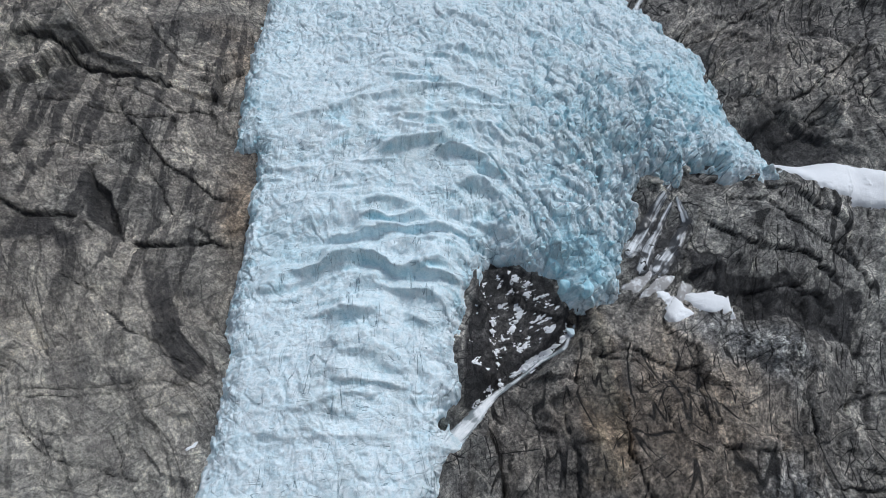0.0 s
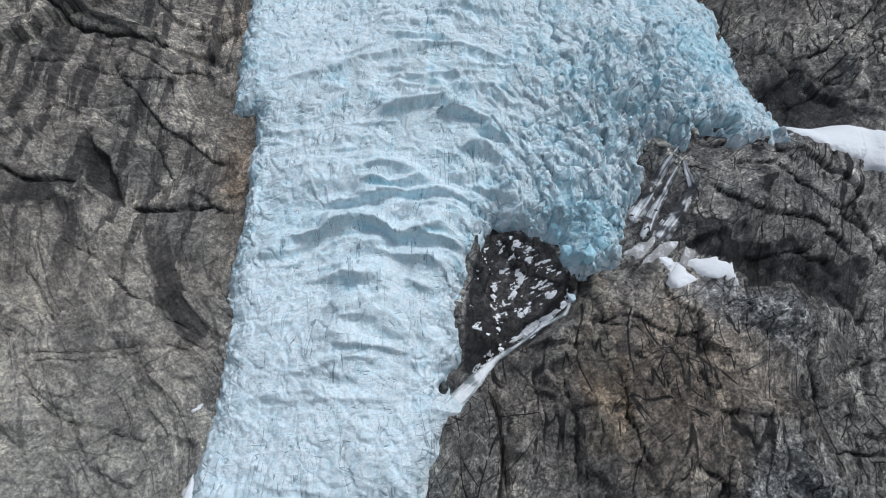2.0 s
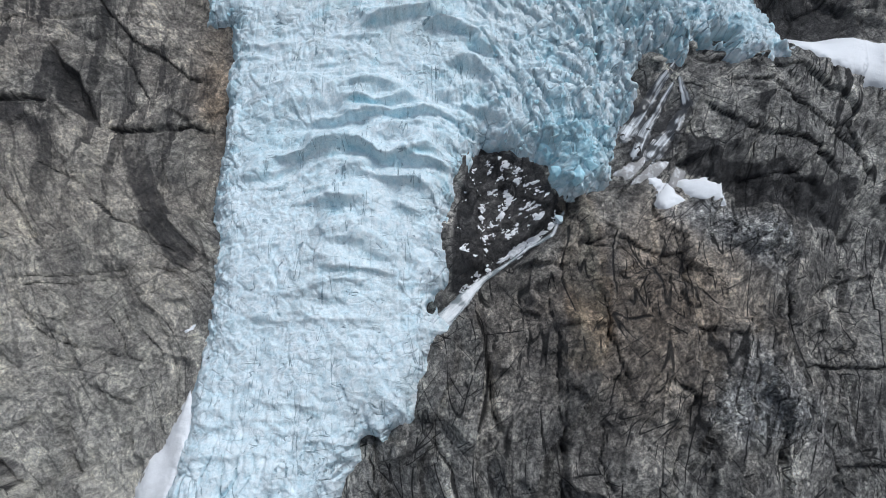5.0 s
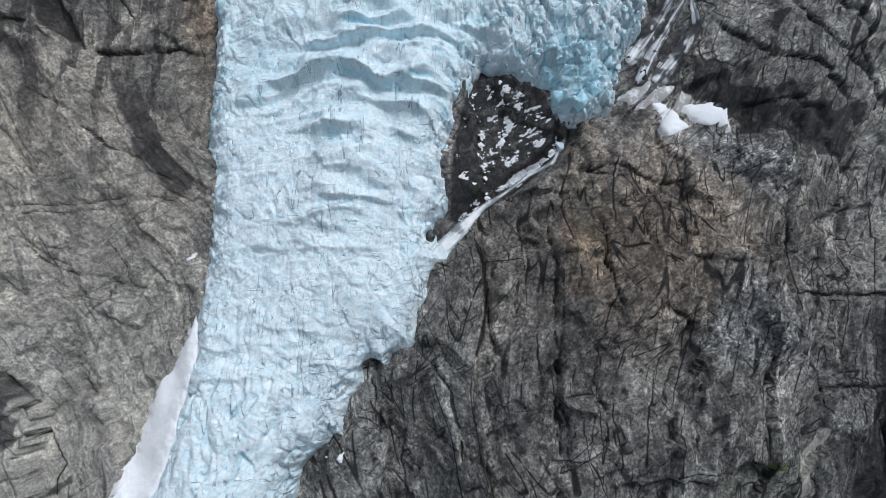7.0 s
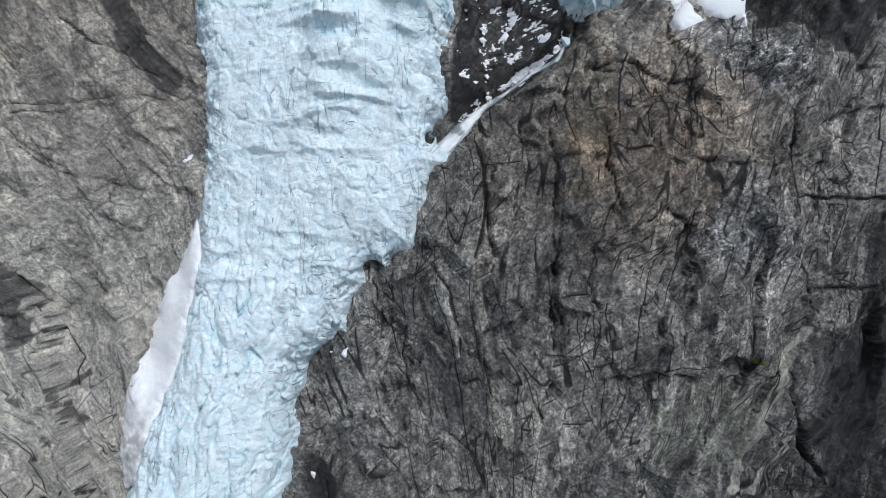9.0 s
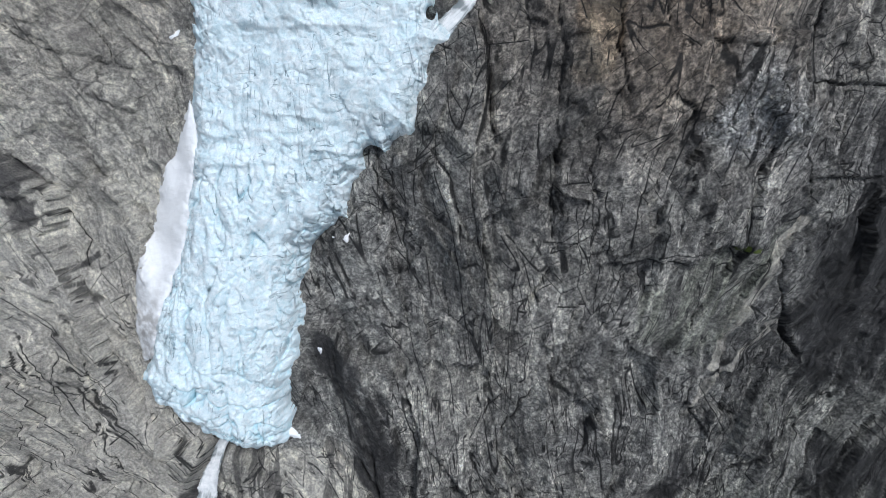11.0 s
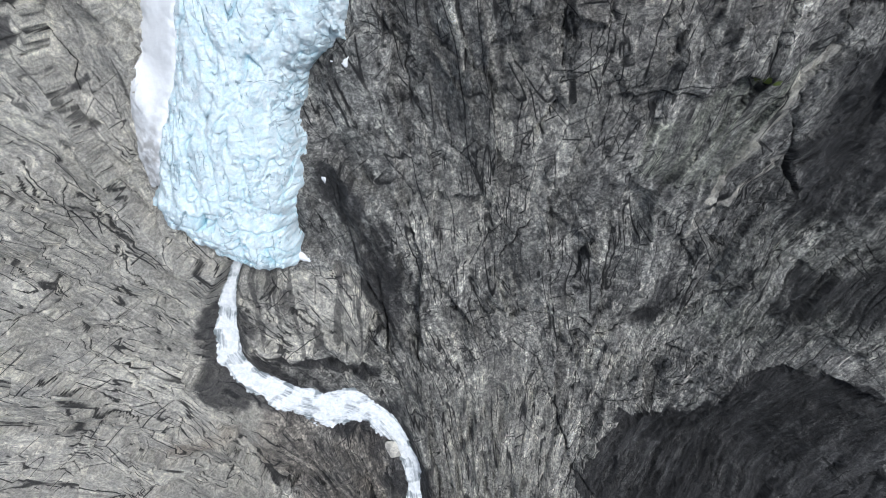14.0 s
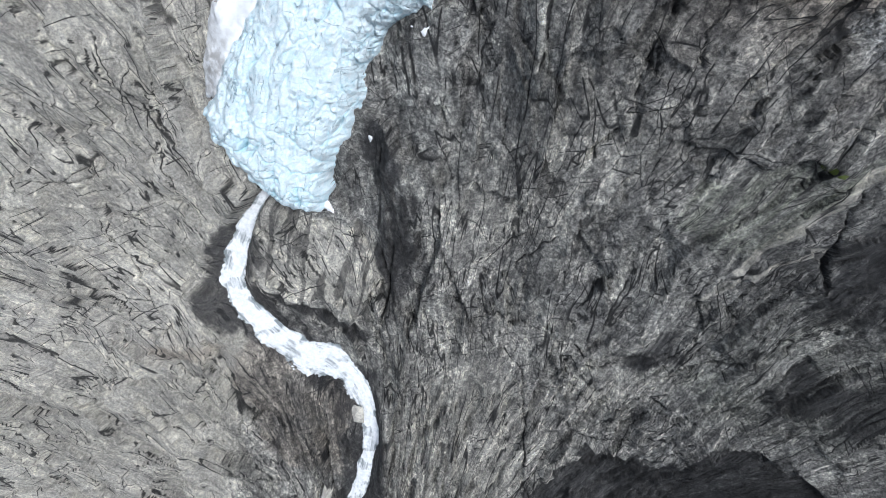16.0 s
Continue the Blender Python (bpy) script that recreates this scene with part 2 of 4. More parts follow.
ledge(0.6, 1.2, (-155, 14), (-148, -2), (-137, -23), (-127, -45))
ledge(0.4, 0.9, (-167, 23), (-157, 25), (-150, 32))
ledge(0.6, 1.2, (-132, 68), (-129, 52), (-126, 37), (-117, 12))
ledge(0.8, 1.4, (-192, -48), (-180, -63), (-173, -65))
ledge(0.5, 1.2, (-190, -104), (-183, -125), (-175, -140))
ledge(0.5, 1.2, (-180, -110), (-172, -136), (-162, -163))
ledge(0.5, 1.2, (-134, -112), (-124, -135), (-118, -143))
ledge(0.5, 1, (-149, -18), (-139, -46), (-124, -66))
ledge(1.2, 1.2, (-22, 5), (5, 8), (33, 6), (61, 7), (81, -3))
ledge(1, 1.2, (-3, -33), (9, -18), (24, -8), (48, -20), (60, -50), (77, -100))
ledge(1.2, 1.4, (50, -19), (71, -22), (96, -27), (109, -10), (120, 14))
ledge(-1, 1, (70, -11), (86, -1), (110, 17))
ledge(1.2, 1.4, (36, 95), (40, 106), (44, 111))
ledge(0.8, 1.3, (18, 39), (28, 55), (38, 66))
ledge(1, 1, (-16, 14), (-11, 28), (8, 26), (26, 30))
ledge(2, 1, (100, 54), (110, 38), (114, 22))
ledge(1, 1.6, (-27, 28), (-25, 4), (-23, -30), (-15, -41))
ledge(1.2, 1, (170, 65), (148, 41), (124, 16), (97, -15))
ledge(1.2, 1, (182, 46), (162, 16), (125, -14))
ledge(1, 1.2, (68, -72), (83, -53), (105, -40), (130, -24))
ledge(0.8, 1, (85, -93), (104, -59), (111, -46))
ledge(0.5, 0.9, (-85, 25), (-78, 6), (-70, -12))
ledge(0.5, 0.9, (-64, 22), (-60, 1), (-49, -19))
ledge(0.4, 0.8, (-92, -11), (-76, -10), (-65, -12))
ledge(-2, 1.5, (-4, 157), (5, 142), (9, 130), (10, 115))
ledge(0.8, 1.2, (27, 151), (28, 141), (31, 137))
ledge(1.6, 1.2, (40, 204), (43, 185), (41, 161), (44, 133), (45, 114))
ledge(1.2, 1, (57, 207), (60, 184), (64, 169))
ledge(1.4, 1.2, (67, 165), (75, 171), (82, 165), (79, 159))
ledge(1.5, 1, (81, 203), (86, 188), (110, 186))
ledge(1, 1, (65, 134), (74, 142), (77, 152))
ledge(-1.2, 1.2, (-23, 149), (-19, 132), (-23, 114))
ledge(1.2, 1, (19, 179), (20, 165), (23, 151))
ledge(2.5, 1.2, (57, 110), (72, 113), (88, 114), (108, 117))
ledge(2, 1.6, (133, 92), (138, 78), (146, 69))
ledge(1.5, 1.2, (128, 192), (144, 204), (161, 206))
ledge(1, 1, (53, 232), (56, 219), (70, 215))
ledge(0.3, 0.8, (-140, 203), (-123, 204), (-94, 210))
ledge(0.4, 0.9, (-111, 196), (-106, 184), (-105, 180))
ledge(0.5, 0.9, (-138, 197), (-127, 186), (-112, 182), (-89, 176))
ledge(1, 1.2, (-143, 154), (-135, 148), (-129, 136))
ledge(1.2, 1.2, (-131, 136), (-125, 120), (-129, 108))
ledge(1, 1, (83, 155), (86, 142), (84, 121))
ledge(1, 1, (13, 151), (14, 132), (17, 115), (23, 98))
ledge(0.8, 1, (70, 205), (73, 192), (80, 184))
ledge(0.8, 1, (-10, 132), (-12, 114), (-9, 97))
ledge(0.8, 1, (2, 104), (6, 88), (17, 80))
ledge(0.8, 1, (56, 161), (53, 146), (57, 134))
ledge(2.5, 1, (103, 298), (125, 296), (146, 291), (161, 277), (167, 255), (171, 241))
ledge(1.2, 1, (114, 245), (132, 245), (149, 242))
ledge(0.6, 1, (-133, 297), (-127, 304), (-116, 288), (-108, 274))
ledge(0.6, 0.8, (-150, 240), (-140, 225), (-131, 214))
ledge(1, 0.9, (-172, 322), (-155, 325), (-132, 323), (-111, 331))
ledge(1, 0.9, (-159, 340), (-139, 339), (-122, 333), (-99, 338))
ledge(1, 1, (146, 353), (163, 338), (183, 326))
ledge(1, 1, (156, 320), (173, 331), (202, 345))

# ---- materials ----
class Graph:
    """A short way to write node materials."""

    def __init__(self, name):
        self.mat = bpy.data.materials.new(name)
        self.mat.use_nodes = True
        self.tree = self.mat.node_tree
        self.shader = self.tree.nodes["Principled BSDF"]

    def node(self, kind, **values):
        n = self.tree.nodes.new(kind)
        for key, value in values.items():
            sock = n.inputs[key.replace("_", " ")]
            if hasattr(value, "links") or hasattr(value, "is_linked"):
                self.tree.links.new(value, sock)
            else:
                sock.default_value = value
        return n

    def attribute(self, name, out="Fac"):
        n = self.tree.nodes.new("ShaderNodeAttribute")
        n.attribute_name = name
        return n.outputs[out]

    def scaled(self, vector, scale):
        """Stretched over the slope; the height above it plays no part."""
        n = self.node("ShaderNodeMapping", Vector=vector)
        n.inputs["Scale"].default_value = (scale[0], scale[1], 0)
        return n.outputs[0]

    def turned(self, vector, degrees):
        n = self.node("ShaderNodeMapping", Vector=vector)
        n.inputs["Rotation"].default_value = (0, 0, radians(degrees))
        return n.outputs[0]

    def joints(self, vector, scale, level, fine, wide, where):
        """Long parallel lines, broken off where the mask is low."""
        n = self.noise(self.scaled(vector, scale), 1.0, 1.0, 0.5)
        away = self.math("ABSOLUTE", self.math("SUBTRACT", n, level))
        return self.math("MULTIPLY", self.ramp(away, fine, wide, 1.0, 0.0), where)

    def noise(self, vector, scale, detail=4.0, rough=0.6, warp=0.0):
        n = self.node("ShaderNodeTexNoise", Vector=vector, Scale=scale, Detail=detail, Roughness=rough, Distortion=warp)
        return n.outputs["Fac"]

    def ridges(self, vector, scale, detail=7.0, rough=0.62):
        n = self.node("ShaderNodeTexNoise", Vector=vector, Scale=scale)
        n.noise_type, n.normalize = "RIDGED_MULTIFRACTAL", True
        for key, value in (("Detail", detail), ("Roughness", rough), ("Offset", 1.0), ("Gain", 2.0)):
            n.inputs[key].default_value = value
        return n.outputs["Fac"]

    def warped(self, vector, scale, amount, detail=3.0):
        n = self.node("ShaderNodeTexNoise", Vector=vector, Scale=scale, Detail=detail)
        out = self.tree.nodes.new("ShaderNodeVectorMath")
        out.operation = "MULTIPLY_ADD"
        self.tree.links.new(n.outputs["Color"], out.inputs[0])
        out.inputs[1].default_value = (amount, amount, 0)
        self.tree.links.new(vector, out.inputs[2])
        return out.outputs[0]

    def edges(self, vector, scale, rnd=1.0):
        n = self.tree.nodes.new("ShaderNodeTexVoronoi")
        n.feature = "DISTANCE_TO_EDGE"
        self.tree.links.new(vector, n.inputs["Vector"])
        n.inputs["Scale"].default_value, n.inputs["Randomness"].default_value = scale, rnd
        return n.outputs["Distance"]

    def facets(self, vector, scale):
        n = self.tree.nodes.new("ShaderNodeTexVoronoi")
        self.tree.links.new(vector, n.inputs["Vector"])
        n.inputs["Scale"].default_value = scale
        tone = self.tree.nodes.new("ShaderNodeSeparateColor")
        self.tree.links.new(n.outputs["Color"], tone.inputs[0])
        return n.outputs["Distance"], tone.outputs[0]

    def tilted(self, vector, scale):
        """Flat faces, each with its own tilt."""
        n = self.tree.nodes.new("ShaderNodeTexVoronoi")
        self.tree.links.new(vector, n.inputs["Vector"])
        n.inputs["Scale"].default_value = scale
        off, lean, dot = (self.tree.nodes.new("ShaderNodeVectorMath") for _ in range(3))
        off.operation, lean.operation, dot.operation = "SUBTRACT", "SUBTRACT", "DOT_PRODUCT"
        self.tree.links.new(vector, off.inputs[0])
        self.tree.links.new(n.outputs["Position"], off.inputs[1])
        self.tree.links.new(n.outputs["Color"], lean.inputs[0])
        lean.inputs[1].default_value = (0.5, 0.5, 0.5)
        self.tree.links.new(off.outputs[0], dot.inputs[0])
        self.tree.links.new(lean.outputs[0], dot.inputs[1])
        return self.math("MULTIPLY", dot.outputs["Value"], scale)

    def ramp(self, fac, a, b, low=0.0, high=1.0):
        n = self.node("ShaderNodeMapRange", Value=fac)
        n.interpolation_type = "SMOOTHSTEP"
        for k, v in zip((1, 2, 3, 4), (a, b, low, high)):
            n.inputs[k].default_value = v
        return n.outputs[0]

    def math(self, op, a, b=0.0):
        n = self.tree.nodes.new("ShaderNodeMath")
        n.operation = op
        for k, v in enumerate((a, b)):
            if isinstance(v, (int, float)):
                n.inputs[k].default_value = v
            else:
                self.tree.links.new(v, n.inputs[k])
        return n.outputs[0]

    def mix(self, fac, a, b, blend="MIX"):
        n = self.tree.nodes.new("ShaderNodeMix")
        n.data_type, n.blend_type = "RGBA", blend
        for sock, v in ((n.inputs[0], fac), (n.inputs[6], a), (n.inputs[7], b)):
            if isinstance(v, (int, float)):
                sock.default_value = v
            elif isinstance(v, tuple):
                sock.default_value = (*v, 1)
            else:
                self.tree.links.new(v, sock)
        return n.outputs[2]

    def bump(self, height, strength, distance, normal=None):
        n = self.node("ShaderNodeBump", Height=height, Strength=strength, Distance=distance)
        if normal is not None:
            self.tree.links.new(normal, n.inputs["Normal"])
        return n.outputs[0]

    def done(self, color, rough, normal=None):
        for name, v in (("Base Color", color), ("Roughness", rough), ("Normal", normal)):
            if v is None:
                continue
            if isinstance(v, tuple):
                self.shader.inputs[name].default_value = (*v, 1)
            elif isinstance(v, (int, float)):
                self.shader.inputs[name].default_value = v
            else:
                self.tree.links.new(v, self.shader.inputs[name])
        return self.mat


def rock_material():
    g = Graph("glacier-worn rock")
    place, grain = g.attribute("slope", "Vector"), g.attribute("grain", "Vector")
    tan, wet_shade, rust = g.attribute("tan"), g.attribute("wet_shade"), g.attribute("rust")
    green, gravel = g.attribute("green"), g.attribute("gravel")
    calm = g.ramp(tan, 0.2, 0.9)
    bent, bent_place = g.warped(grain, 0.03, 5.0, 1.0), g.warped(place, 0.03, 4.0, 1.0)

    def tinted(c, fac, low, high):
        return g.mix(fac, g.mix(1.0, c, (low, low, low * 1.01), "MULTIPLY"), g.mix(1.0, c, (high, high, high * 0.99), "MULTIPLY"))

    blotch = g.noise(place, 0.035, 7, 0.6, 0.4)
    streak = g.noise(g.scaled(bent, (0.02, 0.30, 1)), 1.0, 6, 0.65, 0.0)
    scratch = g.noise(g.scaled(bent, (0.10, 1.1, 1)), 1.0, 3, 0.65, 0.0)
    stain = g.noise(g.scaled(place, (0.20, 0.020, 1)), 1.0, 4, 0.55, 0.3)
    grit = g.noise(place, 0.9, 5, 0.8)
    # minerals, lichen and dust
    base = g.mix(g.ramp(blotch, 0.35, 0.65), (0.158, 0.155, 0.147), (0.275, 0.268, 0.252))
    pale = g.mix(g.ramp(blotch, 0.35, 0.65), (0.37, 0.352, 0.31), (0.47, 0.448, 0.40))
    c = g.mix(g.ramp(g.math("ADD", tan, g.math("MULTIPLY", g.math("SUBTRACT", blotch, 0.5), 0.5)), 0.1, 0.9), base, pale)
    c = g.mix(g.math("MULTIPLY", rust, g.ramp(blotch, 0.35, 0.6, 0.3, 0.85)), c, (0.25, 0.18, 0.12))
    c = g.mix(g.math("MULTIPLY", green, g.ramp(streak, 0.35, 0.65, 0.2, 0.75)), c, (0.13, 0.142, 0.105))
    c = g.mix(gravel, c, g.mix(g.ramp(grit, 0.3, 0.7), (0.20, 0.206, 0.212), (0.36, 0.37, 0.38)))
    c = tinted(c, g.ramp(streak, 0.36, 0.64), 0.86, 1.14)
    c = tinted(c, g.ramp(scratch, 0.38, 0.62), 0.92, 1.08)
    c = g.mix(calm, tinted(c, g.ramp(grit, 0.42, 0.58), 0.62, 1.46), tinted(c, g.ramp(grit, 0.42, 0.58), 0.78, 1.22))
    # the rugged relief also shades the colour: hollows darker, tops lighter
    rugged = g.noise(g.warped(place, 0.2, 1.5, 2.0), 0.30, 7, 0.72)
    c = g.mix(calm, tinted(c, g.ramp(rugged, 0.42, 0.58), 0.72, 1.34), tinted(c, g.ramp(rugged, 0.42, 0.58), 0.92, 1.08))
    # each broken face has its own tone
    _, face = g.facets(g.scaled(bent, (0.07, 0.20, 1)), 1.0)
    tone = g.ramp(g.math("ADD", g.math("MULTIPLY", g.attribute("tone"), 0.6), g.math("MULTIPLY", face, 0.4)), 0.25, 0.75)
    tone = g.math("POWER", tone, 1.6)
    c = g.mix(calm, tinted(c, tone, 0.76, 1.55), tinted(c, tone, 0.86, 1.22))
    _, chip = g.facets(g.scaled(bent, (0.40, 0.62, 1)), 1.0)
    chip = g.math("POWER", chip, 1.6)
    c = g.mix(calm, tinted(c, chip, 0.78, 1.5), tinted(c, chip, 0.93, 1.12))
    # water runs, wet rock, and the shade put into the colour with it
    runs = g.math("MULTIPLY", g.ramp(stain, 0.52, 0.58), g.attribute("runs"))
    wet_shade_streaks = g.math("ADD", wet_shade, g.math("MULTIPLY", g.math("SUBTRACT", streak, 0.5), 1.3))
    wet_shade_fac = g.math("MAXIMUM", g.math("MULTIPLY", runs, 0.7), g.ramp(wet_shade_streaks, 0.32, 0.74))
    c = g.mix(wet_shade_fac, c, g.mix(1.0, c, (0.20, 0.20, 0.215), "MULTIPLY"))
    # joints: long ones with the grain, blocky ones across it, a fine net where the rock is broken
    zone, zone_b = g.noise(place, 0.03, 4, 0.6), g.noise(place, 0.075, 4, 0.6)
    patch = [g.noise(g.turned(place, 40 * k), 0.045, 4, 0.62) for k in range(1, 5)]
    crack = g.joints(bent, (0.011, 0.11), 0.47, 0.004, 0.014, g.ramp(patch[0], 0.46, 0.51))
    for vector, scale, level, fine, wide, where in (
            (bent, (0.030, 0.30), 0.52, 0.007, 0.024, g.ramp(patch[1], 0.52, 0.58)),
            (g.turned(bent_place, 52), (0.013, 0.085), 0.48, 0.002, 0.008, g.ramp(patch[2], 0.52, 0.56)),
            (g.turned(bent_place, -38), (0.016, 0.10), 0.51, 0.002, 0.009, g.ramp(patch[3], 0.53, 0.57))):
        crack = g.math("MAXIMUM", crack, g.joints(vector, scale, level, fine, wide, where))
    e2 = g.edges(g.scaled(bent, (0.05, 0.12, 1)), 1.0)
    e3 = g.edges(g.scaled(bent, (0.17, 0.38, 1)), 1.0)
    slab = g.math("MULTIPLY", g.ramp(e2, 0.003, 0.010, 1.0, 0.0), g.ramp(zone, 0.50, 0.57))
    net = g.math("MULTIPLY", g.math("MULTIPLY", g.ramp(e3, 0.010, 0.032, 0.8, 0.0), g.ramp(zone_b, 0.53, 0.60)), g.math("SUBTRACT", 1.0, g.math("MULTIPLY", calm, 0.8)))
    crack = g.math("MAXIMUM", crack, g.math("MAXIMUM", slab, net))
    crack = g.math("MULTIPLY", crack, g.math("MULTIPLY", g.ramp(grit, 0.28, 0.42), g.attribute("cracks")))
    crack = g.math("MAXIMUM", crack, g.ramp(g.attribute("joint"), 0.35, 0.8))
    # pale fringe beside the cracks: edge highlights put into the colour
    edge_highlight = g.math("MULTIPLY", g.math("MULTIPLY", g.ramp(e3, 0.07, 0.11), g.ramp(e3, 0.24, 0.14)), g.ramp(zone_b, 0.46, 0.56))
    edge_highlight = g.math("MAXIMUM", edge_highlight, g.math("MULTIPLY", g.math("MULTIPLY", g.ramp(e2, 0.024, 0.035), g.ramp(e2, 0.09, 0.05)), g.ramp(zone, 0.42, 0.52)))
    c = g.mix(g.math("MULTIPLY", edge_highlight, 0.5), c, g.mix(1.0, c, (1.6, 1.59, 1.56), "MULTIPLY"))
    # near-black crack lines: soil, and the shadow inside them put into the colour
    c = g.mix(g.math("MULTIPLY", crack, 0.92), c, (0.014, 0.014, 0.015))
    # relief
    ridge = g.ridges(g.scaled(bent, (0.045, 0.16, 1)), 1.0, 6.0, 0.6)
    nor = g.bump(ridge, 1.0, 1.0)
    nor = g.bump(g.math("MULTIPLY", rugged, g.math("SUBTRACT", 1.0, g.math("MULTIPLY", calm, 0.7))), 1.0, 3.2, nor)
    nor = g.bump(g.tilted(g.scaled(bent, (0.07, 0.20, 1)), 1.0), 1.0, 1.7, nor)
    nor = g.bump(g.tilted(g.scaled(bent, (0.40, 0.62, 1)), 1.0), 1.0, 1.0, nor)
    nor = g.bump(g.math("ADD", grit, g.math("MULTIPLY", scratch, 0.8)), 0.7, 0.7, nor)
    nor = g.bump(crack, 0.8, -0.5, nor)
    return g.done(c, g.ramp(wet_shade_fac, 0, 1, 0.9, 0.7), nor)


def ice_material():
    g = Graph("glacier ice")
    place = g.attribute("slope", "Vector")
    clean, dirt, crumbs = g.attribute("clean"), g.attribute("dirt"), g.attribute("crumbs")
    bent = g.warped(place, 0.06, 3.0, 1.0)
    n1, n2 = g.noise(place, 0.05, 5, 0.6, 0.4), g.noise(place, 0.35, 5, 0.62, 0.3)
    grit = g.noise(place, 1.1, 4, 0.8)
    crust = g.mix(g.ramp(n2, 0.3, 0.7), (0.65, 0.82, 0.885), (0.83, 0.915, 0.945))
    blue = g.mix(g.ramp(n2, 0.3, 0.7), (0.30, 0.63, 0.75), (0.50, 0.78, 0.86))
    c = g.mix(g.ramp(g.math("ADD", clean, g.math("MULTIPLY", g.math("SUBTRACT", n1, 0.5), 0.7)), 0.0, 1.1), crust, blue)
    # dust melted out in veils and specks
    veil = g.noise(g.scaled(bent, (0.10, 0.04, 1)), 1.0, 6, 0.7)
    c = g.mix(g.math("MULTIPLY", dirt, g.ramp(veil, 0.40, 0.68, 0.0, 0.62)), c, (0.47, 0.53, 0.52))
    specks = g.math("MULTIPLY", g.ramp(grit, 0.36, 0.31), g.math("ADD", 0.15, g.math("MULTIPLY", dirt, 0.5)))
    c = g.mix(specks, c, (0.30, 0.34, 0.35))
    # hairline cracks: down the stream, across it, and a net among the blocks
    down = g.noise(g.scaled(bent, (0.30, 0.035, 1)), 1.0, 1.0, 0.5)
    across = g.noise(g.scaled(bent, (0.05, 0.24, 1)), 1.0, 1.0, 0.5)
    e1 = g.edges(g.scaled(bent, (0.20, 0.17, 1)), 1.0)
    zone, zone_b = g.noise(place, 0.10, 4, 0.65), g.noise(place, 0.12, 3, 0.65, 0.5)
    lines = g.math("MULTIPLY", g.ramp(g.math("ABSOLUTE", g.math("SUBTRACT", down, 0.5)), 0.003, 0.014, 1.0, 0.0), g.ramp(zone, 0.52, 0.58))
    lines = g.math("MAXIMUM", lines, g.math("MULTIPLY", g.ramp(g.math("ABSOLUTE", g.math("SUBTRACT", across, 0.5)), 0.003, 0.011, 1.0, 0.0), g.ramp(zone_b, 0.56, 0.62)))
    lines = g.math("MAXIMUM", lines, g.math("MULTIPLY", g.ramp(e1, 0.01, 0.05, 1.0, 0.0), g.math("MULTIPLY", crumbs, g.ramp(zone_b, 0.44, 0.52))))
    lines = g.math("MULTIPLY", lines, g.ramp(n2, 0.34, 0.50))
    c = g.mix(g.math("MULTIPLY", lines, 0.75), c, (0.13, 0.26, 0.33))
    # broken crust between the blocks
    _, face = g.facets(g.scaled(bent, (0.42, 0.5, 1)), 1.0)
    c = g.mix(g.math("MULTIPLY", crumbs, 0.8), c, g.mix(face, g.mix(1.0, c, (0.85, 0.91, 0.935), "MULTIPLY"), g.mix(0.6, c, (0.90, 0.93, 0.94))))
    c = g.mix(g.ramp(grit, 0.36, 0.64), g.mix(1.0, c, (0.90, 0.92, 0.93), "MULTIPLY"), g.mix(0.25, c, (0.93, 0.95, 0.96)))
    wide, mid, tiny = g.tilted(g.scaled(bent, (0.11, 0.16, 1)), 1.0), g.tilted(g.scaled(bent, (0.34, 0.45, 1)), 1.0), g.tilted(g.scaled(bent, (0.9, 1.1, 1)), 1.0)
    nor = g.bump(g.math("MULTIPLY", wide, g.math("ADD", g.math("MULTIPLY", crumbs, 0.4), 0.6)), 1.0, 2.0)
    nor = g.bump(g.math("MULTIPLY", mid, g.math("ADD", crumbs, 0.25)), 1.0, 1.5, nor)
    nor = g.bump(g.math("MULTIPLY", tiny, g.math("ADD", crumbs, 0.10)), 1.0, 0.6, nor)
    nor = g.bump(g.math("ADD", n2, g.math("MULTIPLY", grit, 0.35)), 0.6, 1.0, nor)
    nor = g.bump(lines, 0.8, -0.5, nor)
    g.shader.inputs["IOR"].default_value = 1.31
    return g.done(c, g.ramp(n2, 0.3, 0.7, 0.45, 0.7), nor)


def snow_material():
    g = Graph("old snow")
    place = g.attribute("slope", "Vector")
    n1, n2 = g.noise(place, 0.25, 5, 0.6), g.noise(place, 2.0, 4, 0.7)
    c = g.mix(g.math("MULTIPLY", g.attribute("dirt"), g.ramp(n1, 0.3, 0.65)), g.mix(n2, (0.78, 0.80, 0.82), (0.86, 0.87, 0.88)), (0.36, 0.35, 0.34))
    return g.done(c, 0.7, g.bump(g.math("ADD", n1, g.math("MULTIPLY", n2, 0.3)), 0.5, 0.6))


def water_material():
    g = Graph("white water")
    place, flow = g.attribute("slope", "Vector"), g.attribute("flow", "Vector")
    n1 = g.noise(g.scaled(flow, (0.07, 0.6, 1)), 1.0, 6, 0.7, 0.6)
    n2 = g.noise(place, 0.5, 5, 0.65)
    foam = g.ramp(g.math("ADD", n1, g.attribute("foam")), 0.72, 1.05)
    c = g.mix(foam, (0.24, 0.27, 0.28), g.mix(g.ramp(n2, 0.3, 0.7), (0.70, 0.73, 0.75), (0.90, 0.91, 0.92)))
    return g.done(c, g.ramp(foam, 0, 1, 0.2, 0.75), g.bump(g.math("ADD", n1, g.math("MULTIPLY", n2, 0.4)), 0.5, 0.8))


